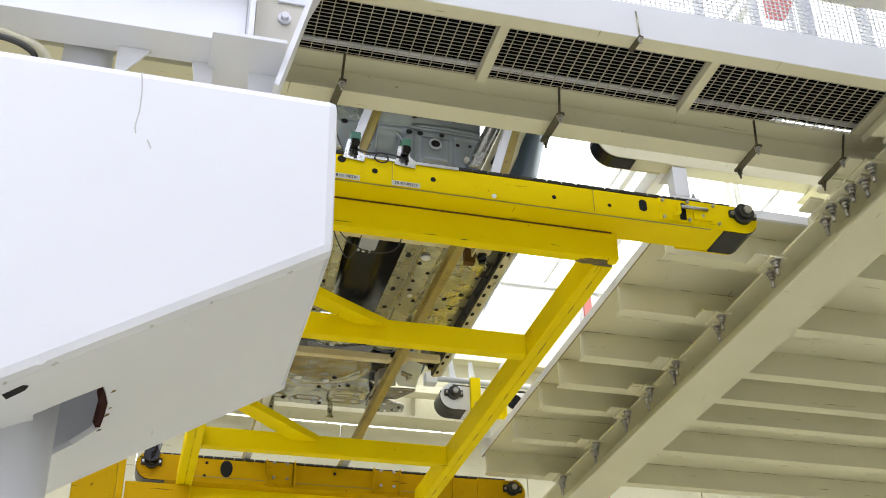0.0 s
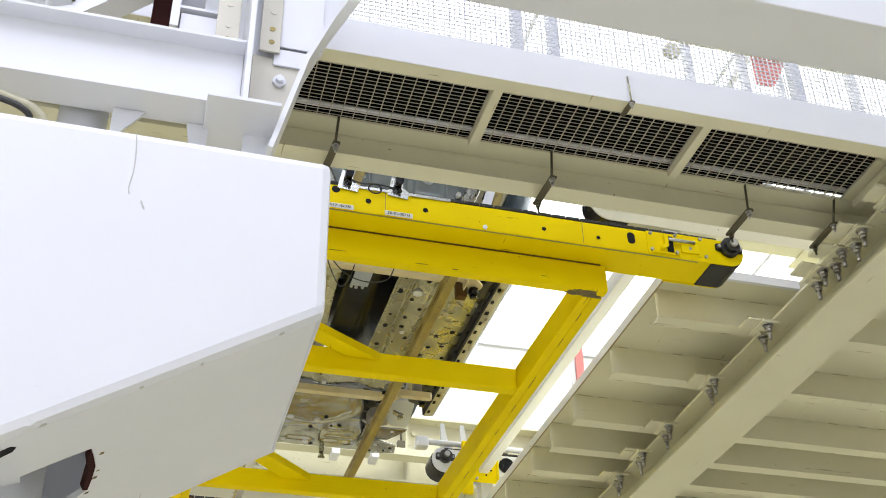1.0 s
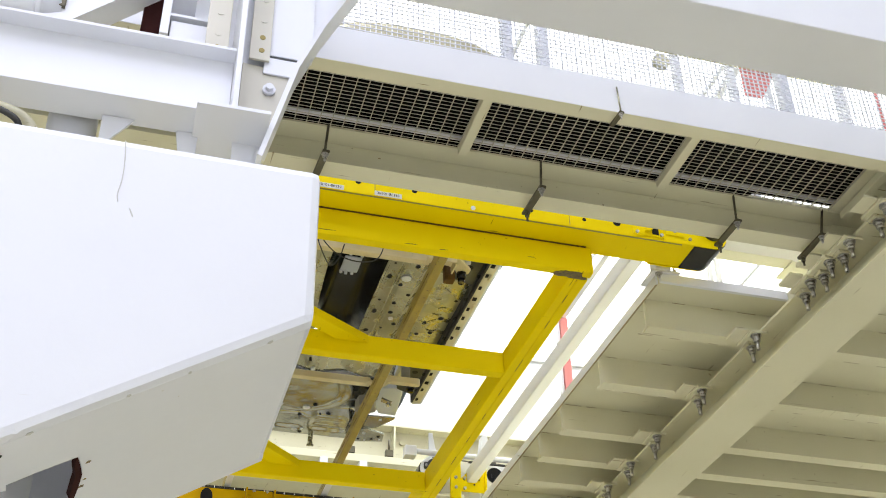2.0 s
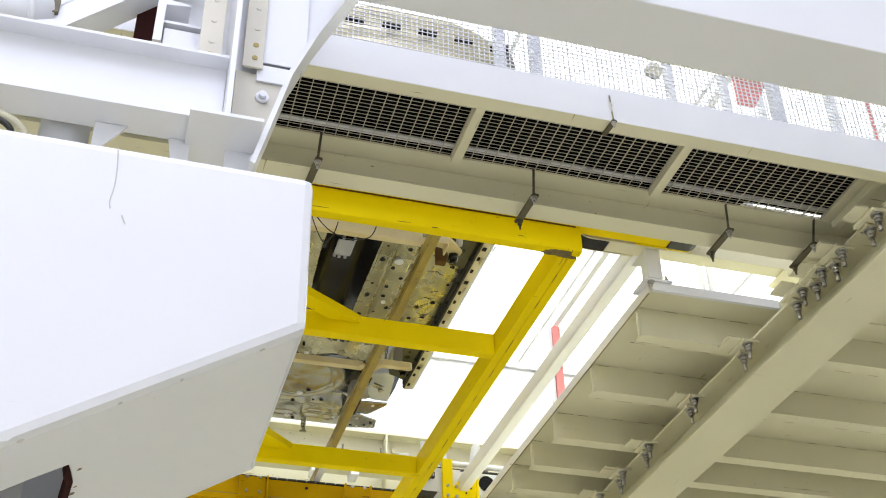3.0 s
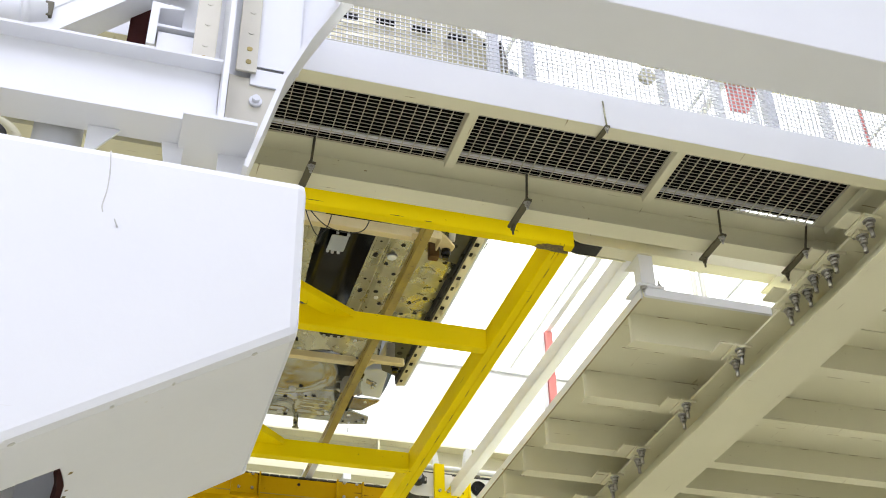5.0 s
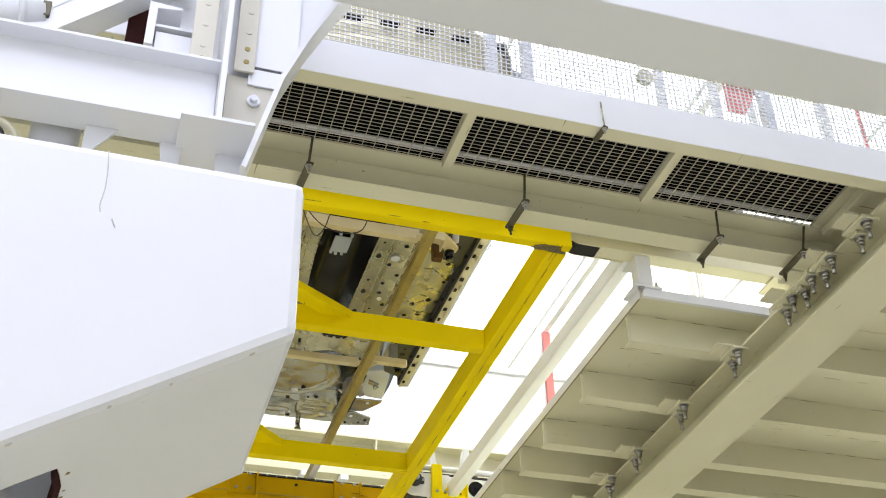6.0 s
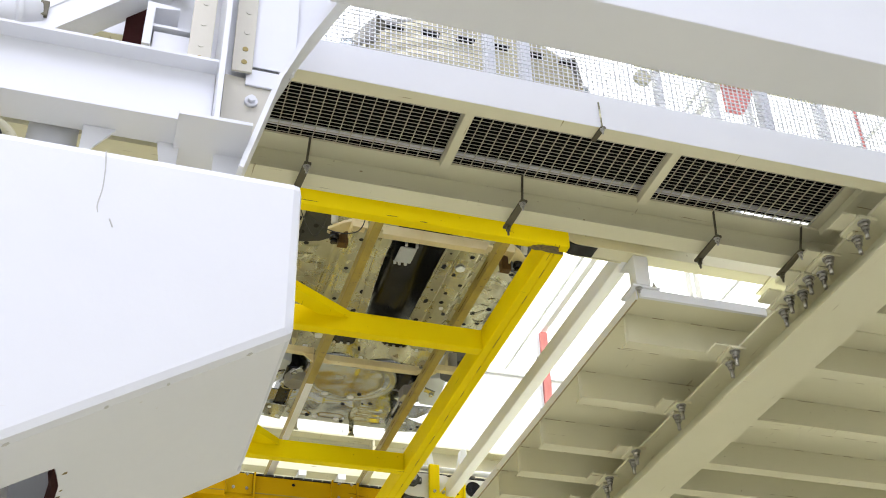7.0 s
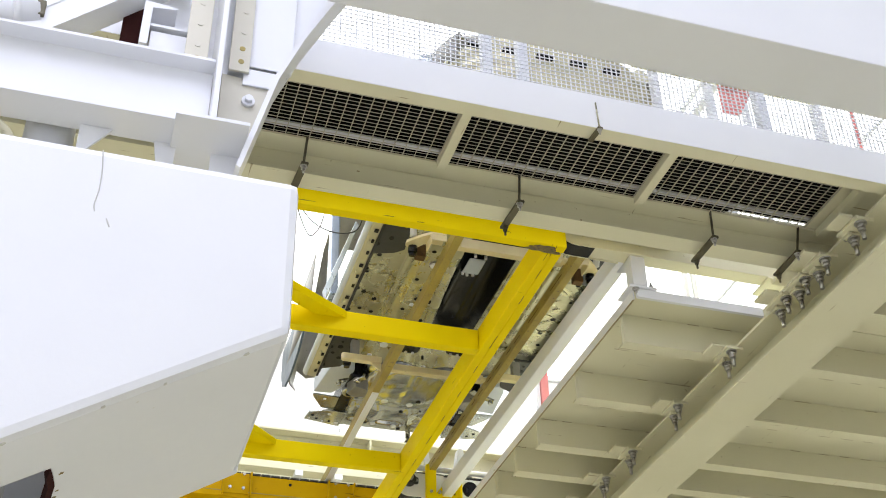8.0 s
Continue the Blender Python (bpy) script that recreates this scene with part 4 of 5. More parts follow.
        for k, (u, v) in enumerate(((0.25, 0.25), (0.4, 0.5), (0.2, 0.72), (0.45, 0.85), (0.3, 0.38))):
            x, z = CB + s * (0.418 + 0.16 * u + 0.15 * v), 4.28 + 0.36 * v
            part("hole", rod((x, 5.05, z), (x, 4.985, z), 0.010 + 0.006 * (k % 2), 12), HOLE, car)
        fender = sheet(lambda u, v, s=s: (CB + s * (0.57 + 0.17 * u + 0.10 * v), 5.10 - 0.10 * math.sin(2.6 * u + 0.3), 4.24 + 0.42 * v), 14, 10)
        part("fender", fender, FENDER, car, "dark blue-grey inner fender")
        part("strut_tower", prism([(CB + s * 0.50, 4.62), (CB + s * 0.76, 4.62), (CB + s * 0.76, 5.0), (CB + s * 0.50, 5.0)], "z", 4.62, 4.80, 0.05), GALV_BLUE, car)
    front = sheet(lambda u, v: (CB + 0.65 * (2 * u - 1), 4.37 + 0.16 * abs(2 * u - 1) ** 3 + 0.02 * math.cos(v * 9), 4.42 + 0.36 * v * (1 - 0.45 * abs(2 * u - 1) ** 4)), 40, 16, 0.02)
    slam = part("slam_panel", front, GALV_WARM, car, "pale curved front panel")
    for i in range(6):
        x = CB - 0.56 + i * 0.20
        part("slot", box(x, x + 0.10, 4.340, 4.375, 4.668 - 0.01 * abs(i - 2.5), 4.679 - 0.01 * abs(i - 2.5), 0.0), HOLE, slam)
    for s in (-1, 1):
        # hanging inner panel behind the sill
        part("hanging_panel", sheet(lambda u, v, s=s: (CB + s * (0.858 + 0.020 * u + 0.012 * v), 5.60 + 0.90 * v, 4.245 + 0.075 * u * (0.25 + 0.75 * v)), 6, 10), GALV_BLUE, car)
    return car


transport_skid = build_skid()
car_body = build_car()


# ---------------------------------------------------------------- fixed conveyors, deck and beam
def build_fixed():
    near = thing("transfer_conveyor", 4.2, 4.76, 3.453, "cream painted belt conveyor standing on the steel deck", "conveyor", "transfer conveyors")
    conveyor(near, 4.685, 4.778, 3.655, 3.872, 2.168, 7.0, CREAM, -1)
    for x in (2.585, 5.2):
        part("leg", box(x, x + 0.085, 4.695, 4.770, 3.468, 3.654, 0.006), WHITE, near)
        part("foot_plate", box(x - 0.02, x + 0.14, 4.70, 4.86, 3.4545, 3.468, 0.002), WHITE, near)
        part("bolt", bolt_mesh((x + 0.02, 4.715, 3.4545), (0, 0, -1), 0.014, 0.03), STEEL, near)
        part("bolt", bolt_mesh((x + 0.115, 4.72, 3.468), (0, 0, 1), 0.012, 0.04), STEEL, near)
    part("web_strip", box(2.42, 3.34, 4.672, 4.684, 3.80, 3.845, 0.003), WHITE, near)
    part("end_plate", box(3.42, 3.66, 4.675, 4.86, 3.640, 3.653, 0.003), CREAM, near)
    part("bolt", bolt_mesh((3.62, 4.84, 3.640), (0, 0, -1), 0.014, 0.05), STEEL, near)
    for x in (2.32, 2.40, 2.50):
        part("bolt", bolt_mesh((x, 4.685, 3.80), (0, -1, 0), 0.012, 0.02), SKID, near)
    far = thing("transfer_conveyor", 4.2, 8.2, 3.453, "cream painted belt conveyor standing on the steel deck", "conveyor", "transfer conveyors")
    conveyor(far, 8.10, 8.285, 3.672, 3.872, 2.20, 7.0, WHITE, -1)
    for x in (2.60, 5.2):
        part("leg", box(x, x + 0.10, 8.14, 8.26, 3.468, 3.672, 0.006), WHITE, far)
        part("foot_plate", box(x - 0.06, x + 0.16, 8.10, 8.285, 3.4545, 3.468, 0.002), WHITE, far)
    tie = thing("tie_tube", 2.605, 6.5, 3.672, "white painted square steel tube tying two conveyors together", "steel tube")
    part("tube", box(2.562, 2.638, 4.792, 8.086, 3.675, 3.78, 0.008), WHITE, tie)
    for y in (4.7795, 8.0865):
        part("end_plate", box(2.535, 2.675, y, y + 0.012, 3.668, 3.80, 0.002), WHITE, tie)
    part("gusset", prism([(4.793, 3.674), (4.90, 3.674), (4.793, 3.60)], "x", 2.60, 2.61), WHITE, tie)
    yb = thing("stop_bracket", 2.45, 8.0, 3.60, "yellow steel stop bracket on the far conveyor", "bracket")
    part("plate", prism([(2.515, 3.60), (2.70, 3.60), (2.71, 3.93), (2.60, 3.80), (2.515, 3.70)], "y", 8.055, 8.067, 0.002), YELLOW, yb)
    part("upright", box(2.434, 2.513, 8.045, 8.085, 3.50, 3.925, 0.004), YELLOW, yb)
    part("flange", box(2.70, 2.712, 8.02, 8.084, 3.62, 3.93, 0.002), YELLOW, yb)
    for x, z in ((2.47, 3.70), (2.54, 3.70), (2.47, 3.62), (2.54, 3.62)):
        part("bolt", rod((x, 8.055, z), (x, 8.030, z), 0.012, 6), STEEL, yb)
    for x, z in ((2.60, 3.72), (2.64, 3.76), (2.62, 3.66), (2.66, 3.70)):
        part("hole", rod((x, 8.0535, z), (x, 8.056, z), 0.008, 10), HOLE, yb)



CHANNEL_Y = [4.672, 5.285, 5.88, 6.27, 6.63, 7.18, 7.84]


def clamp(parent, x, y, z):
    """A beam clamp: packing tab, plate, two long bolts with nuts and washers."""
    c = part("beam_clamp", box(x - 0.052, x + 0.040, y - 0.078, y + 0.078, z - 0.016, z, 0.003), CREAM, parent)
    part("tab", box(x - 0.125, x - 0.053, y - 0.062, y + 0.052, z - 0.002, z + 0.012, 0.003), CREAM, c)
    part("strap", box(x - 0.030, x + 0.030, y + 0.012, y + 0.066, z - 0.034, z - 0.0165, 0.004), CREAM_DULL, c)
    for dx, dy, top in ((-0.012, -0.048, 0.0), (0.008, 0.042, -0.018)):
        zz = z - 0.016 + top
        b = rod((x + dx, y + dy, zz), (x + dx, y + dy, zz - 0.006), 0.028, 16)
        rod((x + dx, y + dy, zz - 0.006), (x + dx, y + dy, zz - 0.024), 0.020, 6, b)
        rod((x + dx, y + dy, zz - 0.024), (x + dx, y + dy, zz - 0.040), 0.018, 6, b)
        rod((x + dx, y + dy, zz - 0.040), (x + dx, y + dy, zz - 0.085), 0.0105, 10, b)
        part("bolt", b, STEEL, c)
    part("bolt_head", rod((x + 0.008, y + 0.086, z - 0.004), (x + 0.008, y + 0.10, z + 0.022), 0.017, 6), STEEL, c)


def build_deck():
    deck = thing("steel_deck", 5.4, 8.5, 3.08, "cream painted steel deck on channel joists", "deck", kind="structure")
    part("deck_plate", box(2.4800, 9.0, 4.51, 7.97, 3.247, 3.29, 0.003), CREAM, deck)
    # white paint carries the light on the edge, the dark line its shadow
    part("edge_angle", box(2.4710, 2.4790, 4.51, 7.97, 3.238, 3.292, 0.001), WHITE, deck)
    part("edge_shadow_line", box(2.4705, 2.4795, 4.52, 7.95, 3.2352, 3.2375, 0), RUST_AND_SHADE, deck, "dark line painted as the deck edge's shadow")
    part("side_plate", box(3.21, 9.0, 3.05, 4.505, 3.247, 3.29, 0.003), CREAM, deck)
    for y in (4.1,):
        part("joist", prism(channel_profile(y, 3.082, 3.246, 0.085, 0.009, 1), "x", 3.075, 9.0), CREAM, deck)
    part("front_angle", box(2.4840, 3.205, 4.488, 4.508, 3.240, 3.29, 0.002), WHITE, deck)
    for y in CHANNEL_Y:
        part("joist", prism(channel_profile(y, 3.082, 3.246, 0.085, 0.009, 1), "x", 2.4810, 9.0), CREAM, deck)
        rust = None
        for k in range(26):
            xa = 2.4940 + 0.17 * k + 0.08 * noise.noise((k * 1.3, y, 5))
            on = noise.noise((k * 0.83, y * 2.1, 1))
            if on > -0.12:
                rust = box(xa, xa + 0.06 + 0.16 * abs(on), y - 0.0016, y + 0.004, 3.2425, 3.2458, 0, rust)
            if on < 0.15:
                rust = box(xa, xa + 0.05 + 0.14 * abs(on), y + 0.083, y + 0.0865, 3.0815, 3.0838, 0, rust)
        part("rust_seam", rust, RUST_AND_SHADE, deck, "thin rusty seam", "stuff")
        part("end_tab", box(2.4680, 2.4805, y + 0.002, y + 0.010, 3.070, 3.222, 0.001), CREAM, deck)
    beam = thing("deck_beam", 3.2, 6.0, 2.885, "cream painted steel I-beam under the deck", "beam", kind="structure")
    part("i_section", prism(i_profile(3.188, 2.885, 3.079, 0.285, 0.014, 0.012), "y", 3.05, 11.0), CREAM, beam)
    for y in [c - 0.055 for c in CHANNEL_Y]:
        clamp(beam, 3.036, y, 3.064)
    for y in (3.47, 3.755, 3.925, 4.095):
        clamp(beam, 3.045, y, 3.064)
    for y in (3.12, 10.9):
        col = thing("deck_column", 3.2 if y > 5 else 8.8, y, -E / 1.05, "cream painted steel deck column", "column", "deck columns")
        xx = 3.2 if y > 5 else 8.8
        part("column", prism(i_profile(xx, y - 0.1, y + 0.1, 0.2, 0.012, 0.01), "z", -E / 1.05, 2.884 if y > 5 else 3.08), CREAM, col)
    col = thing("deck_column", 8.9, 7.9, -E / 1.05, "cream painted steel deck column", "column", "deck columns")
    part("column", prism(i_profile(8.9, 7.8, 8.0, 0.2, 0.012, 0.01), "z", -E / 1.05, 3.08), CREAM, col)


build_fixed()
SET_OUT[0] = 1.05
build_deck()


# ---------------------------------------------------------------- catwalk with fence
def build_catwalk():
    cw = thing("catwalk", 2.6, 3.5, 3.09, "cream painted catwalk with open steel grating floor", "catwalk", kind="structure")
    part("near_channel", prism(channel_profile(3.20, 3.095, 3.27, 0.068, 0.010, 1), "x", -1.2, 6.5), WHITE, cw)
    # cream plate puts the floor's warm bounce under the white channel
    part("bounce_tint_face", box(-1.2, 6.5, 3.2015, 3.2675, 3.0925, 3.0948, 0), CREAM, cw, "cream plate giving the channel's underside a warm bounce tint")
    part("far_beam", prism(i_profile(3.845, 3.095, 3.298, 0.10, 0.012, 0.010), "x", -1.2, 6.5), CREAM, cw)
    for x in (0.245, 1.193, 2.114, 3.04):
        part("crossbar", box(x, x + 0.042, 3.269, 3.735, 3.195, 3.2325, 0.004), CREAM, cw)
    spans = ((-1.2, 0.245), (0.287, 1.193), (1.235, 2.114), (2.156, 2.985))
    for a, b in spans:
        g = None
        n = int((b - a) / 0.048)
        for i in range(n + 1):
            x = a + (b - a) * i / n
            g = box(x - 0.0015, x + 0.0015, 3.27, 3.735, 3.233, 3.238, 0, g)
        for j in range(22):
            y = 3.275 + j * 0.0215
            g = box(a, b, y - 0.0011, y + 0.0011, 3.2381, 3.2405, 0, g)
        part("grating", g, GRATE, cw, "open steel bar grating", "stuff")
    # added near-black sheet that makes the grating gaps look dark
    part("dark_backing", prism([(-1.2, 3.27), (3.12, 3.27), (3.12, 3.764), (2.62, 3.764), (2.58, 3.838), (-1.2, 3.838)], "z", 3.285, 3.295), GAP_DARK, cw, "near-black sheet added over the grating to darken its gaps")
    part("ledge", box(-1.2, 3.05, 3.7355, 3.838, 3.228, 3.240, 0.002), CREAM, cw)
    part("conduit", rod((-1.2, 3.70, 3.262), (3.05, 3.70, 3.262), 0.013, 12), WHITE, cw)
    part("end_gusset", box(2.99, 3.42, 3.297, 3.838, 3.241, 3.253, 0.002), CREAM, cw)
    # fence: posts, rails and welded mesh
    fence = thing("mesh_fence", 2.6, 3.24, 3.27, "white welded wire mesh fence on the catwalk edge", "fence", kind="structure")
    for f, y, z0, pitch in ((fence, 3.235, 3.27, 0.0215),):
        for x in (0.36, 1.24, 1.395, 2.50, 3.30, 4.4):
            part("post", box(x, x + 0.045, y + 0.004, y + 0.044, z0, z0 + 1.15, 0.003), WHITE, f)
        w = None
        for i in range(int(5.0 / pitch)):
            x = 0.2 + i * pitch
            w = box(x - 0.0014 - 0.001 * (i % 3 == 0), x + 0.0014 + 0.001 * (i % 3 == 0), y - 0.0022, y + 0.0022, z0 - 0.002 - 0.028 * (i % 3 == 0), z0 + 1.12, 0, w)
        part("vertical_wires", w, WHITE, f, "", "stuff")
        w = None
        for i in range(int(1.1 / pitch)):
            z = z0 + 0.015 + i * pitch
            w = box(0.18, 5.2, y - 0.0062, y - 0.0023, z - 0.0013, z + 0.0013, 0, w)
        part("horizontal_wires", w, WHITE, f, "", "stuff")
    rail = thing("guard_rail", 2.9, 3.9, 3.30, "white painted guard rail with a red plate behind the fence", "guard rail", kind="structure")
    for x in (2.41, 2.72, 3.36):
        part("post", box(x, x + 0.04, 3.90, 3.94, 3.30, 4.30, 0.003), WHITE, rail)
    part("rail", box(2.30, 3.36, 3.885, 3.899, 4.235, 4.262, 0.003), CREAM, rail)
    part("junction_box", rod((2.33, 3.87, 4.15), (2.33, 3.90, 4.15), 0.045, 16), CREAM_DULL, rail)
    part("red_plate", prism([(2.80, 4.06), (2.90, 4.06), (3.04, 4.32), (2.80, 4.32)], "y", 3.91, 3.915), RED, rail)
    part("red_strip", box(3.60, 3.625, 3.91, 3.92, 3.30, 4.30, 0), RED, rail)
    # hanging pull brackets
    spots = [(0.62, 3.80), (1.557, 3.80), (2.487, 3.81), (2.912, 3.81)]
    for i, (x, y) in enumerate(spots):
        h = thing("hanger_bracket", x, y, 2.98, "dark olive steel hanger bracket on a thin rod", "hanger", "hanger brackets")
        part("rod", rod((x + 0.012 + 0.03 * (i == 3), y - 0.07, 3.235), (x, y - 0.075, 3.075), 0.0055, 10), HOOK, h)
        part("strap", bar((x + 0.005, y - 0.09, 3.082), (x - 0.015, y + 0.095, 3.060), 0.030, 0.012, 0.002), HOOK, h)
        part("bolt", bolt_mesh((x - 0.012, y + 0.075, 3.056), (0, 0, -1), 0.010, 0.045), HOOK, h)
        part("bolt", bolt_mesh((x + 0.003, y - 0.072, 3.077), (0, 0, -1), 0.011, 0.035), STEEL, h)
    for x in (1.70, 3.08):
        h = thing("hanger_bracket", x, 3.2, 3.04, "small grey steel hanger bracket on a thin rod", "hanger", "hanger brackets")
        part("rod", rod((x - 0.004, 3.192, 3.22), (x, 3.192, 3.09), 0.0035, 10), GALV, h)
        part("strap", bar((x + 0.003, 3.185, 3.087), (x - 0.008, 3.27, 3.080), 0.020, 0.010, 0.002), HOOK, h)
        part("bolt", bolt_mesh((x + 0.001, 3.195, 3.082), (0, 0, -1), 0.007, 0.025), STEEL, h)


build_catwalk()
SET_OUT[0] = 1.0


# ---------------------------------------------------------------- large near beam, bracket block and beams beside it
def build_near():
    top = thing("roof_girder", 4.0, 2.65, 3.0, "white painted steel box girder overhead", "girder", kind="structure")
    part("girder", box(0.50, 9.0, 2.485, 2.735, 2.978, 3.55, 0.006), WHITE, top)
    block = thing("bracket_block", -0.4, 2.34, 0.5, "large white painted steel box bracket with chipped edges", "bracket")
    prof = [(0.33, 1.60), (0.33, 1.223), (-0.18, 0.92), (-0.90, 0.50), (-0.90, 1.61)]
    def under(x, y, d):
        """A point on the block's sloping underside, d below it."""
        return (x + 0.51 * d, y, 1.223 + 0.594 * (x - 0.33) - 0.86 * d)

    def under_patch(points, d0, d1):
        own = bmesh.new()
        lo = [own.verts.new(under(x, y, d0)) for x, y in points]
        hi = [own.verts.new(under(x, y, d1)) for x, y in points]
        own.faces.new(lo)
        own.faces.new(hi)
        for k in range(len(points)):
            own.faces.new((lo[k], lo[(k + 1) % len(points)], hi[(k + 1) % len(points)], hi[k]))
        bmesh.ops.recalc_face_normals(own, faces=own.faces)
        return own
    part("front_plate", prism(prof, "y", 2.0, 2.045, 0.020), WHITE, block)
    part("back_plate", prism(prof, "y", 2.656, 2.68, 0.006), WHITE, block)
    part("top_plate", box(-0.90, 0.329, 2.035, 2.655, 1.585, 1.603, 0.004), WHITE, block)
    part("end_plate", box(0.310, 0.330, 2.035, 2.655, 1.232, 1.584, 0.004), WHITE, block)
    # the sloping underside, with a torch-cut opening beside the post
    cut = [(-0.20, 2.205), (-0.150, 2.203), (-0.108, 2.205), (-0.080, 2.207), (-0.075, 2.245), (-0.070, 2.30), (-0.075, 2.36), (-0.082, 2.41), (-0.100, 2.425), (-0.135, 2.445), (-0.20, 2.455)]
    left, right = (-0.89, 2.33), (0.318, 2.31)
    upper = [(-0.89, 2.022), (0.316, 2.022), right] + cut[5::-1] + [(-0.20, 2.33), left]
    lower = [left, (-0.20, 2.33)] + cut[:4:-1] + [right, (0.318, 2.656), (-0.89, 2.656)]
    skin = under_patch(upper, -0.012, 0.0006)
    part("underside", join(skin, under_patch(lower, -0.012, 0.0006)), WHITE, block)
    part("cut_edge", under_patch([(-0.081, 2.206), (-0.076, 2.245), (-0.071, 2.30), (-0.076, 2.36), (-0.083, 2.41), (-0.092, 2.40), (-0.088, 2.355), (-0.083, 2.30), (-0.086, 2.25)], -0.013, 0.0015), OXIDE, block, "bare rusty torch-cut edge")
    for cx, cy, w in ((-0.062, 2.25, 0.006), (-0.072, 2.36, 0.007), (-0.066, 2.33, 0.004), (-0.085, 2.425, 0.006)):
        part("paint_chip", under_patch([(cx, cy - w), (cx + w, cy - 0.3 * w), (cx + 0.6 * w, cy + w), (cx - 0.8 * w, cy + 0.6 * w)], -0.002, 0.0008), SCORCH, block)
    part("slot", under_patch([(-0.245, 2.06), (-0.212, 2.055), (-0.204, 2.066), (-0.210, 2.078), (-0.24, 2.085)], -0.01, 0.002), HOLE, block)
    for cx, w in ((0.245, 0.007), (0.10, 0.004), (-0.005, 0.005), (-0.165, 0.008), (-0.24, 0.004), (-0.36, 0.006)):
        part("paint_chip", under_patch([(cx, 2.017), (cx + w, 2.0165), (cx + 1.3 * w, 2.021), (cx + 0.5 * w, 2.024 + 0.3 * w), (cx - 0.4 * w, 2.021)], -0.003, 0.0008), SCORCH_PALE, block)
    run = smooth_curve([(-0.085, 1.9995, 1.598), (-0.080, 1.9995, 1.55), (-0.079, 1.9995, 1.50), (-0.083, 1.9995, 1.46), (-0.080, 1.9995, 1.442)])
    part("paint_run", tube(run, 0.0012), SCORCH_PALE, block, "grey paint run")
    part("scratch", bar((-0.055, 1.999, 1.428), (-0.047, 1.999, 1.410), 0.004, 0.002, 0), SCORCH_PALE, block)
    post = thing("support_post", -0.262, 2.31, -E, "white painted round steel post under the bracket", "post")
    part("pipe", rod((-0.262, 2.31, -E + 0.02), (-0.262, 2.31, 1.20), 0.100, 48), WHITE, post)
    part("foot_plate", box(-0.42, -0.10, 2.15, 2.47, -E, -E + 0.02, 0.003), WHITE, post)
    side = thing("side_beam_frame", -0.3, 2.95, -E, "white painted steel I-beams bolted together on a pipe column", "beam frame", kind="structure")
    part("long_beam", prism(i_profile(2.965, 2.490, 2.775, 0.135, 0.012, 0.010), "x", -2.5, 0.174, 0.002), WHITE, side)
    part("cross_beam", prism(i_profile(0.185, 2.474, 3.7, 0.23, 0.014, 0.018), "y", 2.850, 3.185, 0.002), WHITE, side)
    part("pipe_column", rod((-0.305, 3.12, -E), (-0.305, 3.12, 2.60), 0.078, 40), WHITE, side)
    part("gusset", prism([(0.02, 2.488), (0.09, 2.488), (0.085, 2.36), (0.04, 2.36)], "y", 3.02, 3.03), WHITE, side)
    part("gusset", prism([(-0.21, 2.488), (-0.11, 2.488), (-0.19, 2.38), (-0.21, 2.38)], "y", 3.0, 3.01), WHITE, side)
    for x0, x1 in ((0.072, 0.150), (0.222, 0.292)):
        bar_part = part("angle_post", box(x0, x1, 2.975, 2.985, 2.818 if x0 > 0.2 else 2.777, 3.75, 0.002), POST_CREAM, side)
        for z in (2.84, 2.90, 3.0, 3.1, 3.2) if x0 < 0.2 else (2.86, 2.92, 3.0, 3.1, 3.2):
            # brown discs paint the shadows in the holes, the rest match the post
            part("hole", rod((x0 + 0.04, 2.9725, z), (x0 + 0.04, 2.9755, z), 0.010, 14), SKID if z in (2.84, 2.86, 2.92) else POST_CREAM, bar_part)
    sp = part("splice_plate", prism([(0.205, 2.60), (0.325, 2.53), (0.372, 2.72), (0.385, 2.768), (0.385, 2.80), (0.205, 2.815)], "y", 3.000, 3.012, 0.002), POST_CREAM, side)
    nut = rod((0.300, 3.000, 2.705), (0.300, 2.988, 2.705), 0.022, 22)
    rod((0.300, 2.990, 2.705), (0.300, 2.972, 2.705), 0.014, 6, nut)
    part("bolt", nut, WHITE, sp)
    part("cover_plate", box(0.275, 0.440, 2.995, 3.012, 2.865, 3.60, 0.002), WHITE, side)
    part("cover_plate", box(0.275, 0.395, 2.99, 2.9985, 2.775, 2.848, 0.002), WHITE, side)
    part("cover_gap", box(0.275, 0.425, 2.998, 3.010, 2.849, 2.864, 0), DARK_STEEL, side)
    # bent edge plate beside the cross beam
    edge = [(0.66, 3.36), (0.575, 3.19), (0.465, 2.955), (0.385, 2.745), (0.338, 2.55), (0.288, 2.345)]
    part("edge_plate", prism(edge + [(x - 0.016, z + 0.006) for x, z in reversed(edge)], "y", 2.90, 3.03), WHITE, side)
    part("side_web", prism([(x - 0.017, z + 0.006) for x, z in edge] + [(0.20, 2.345), (0.20, 3.40)], "y", 3.016, 3.028), WHITE, side)
    # sloping brace and boxes behind the long beam
    part("brace", bar((-0.47, 3.2, 2.98), (0.02, 3.2, 3.46), 0.09, 0.11, 0.004, up=(0, 1, 0)), WHITE, side)
    # flat dark red plate put in for the dark interior
    part("dark_recess", box(-0.155, -0.075, 3.245, 3.255, 3.0, 3.30, 0), OXIDE, side, "dark red plate standing for the dark interior")
    part("angle_bracket", prism([(-0.085, 3.0), (-0.055, 3.0), (-0.055, 3.18), (0.03, 3.19), (0.03, 3.20), (-0.085, 3.21)], "y", 3.12, 3.21, 0.002), WHITE, side)
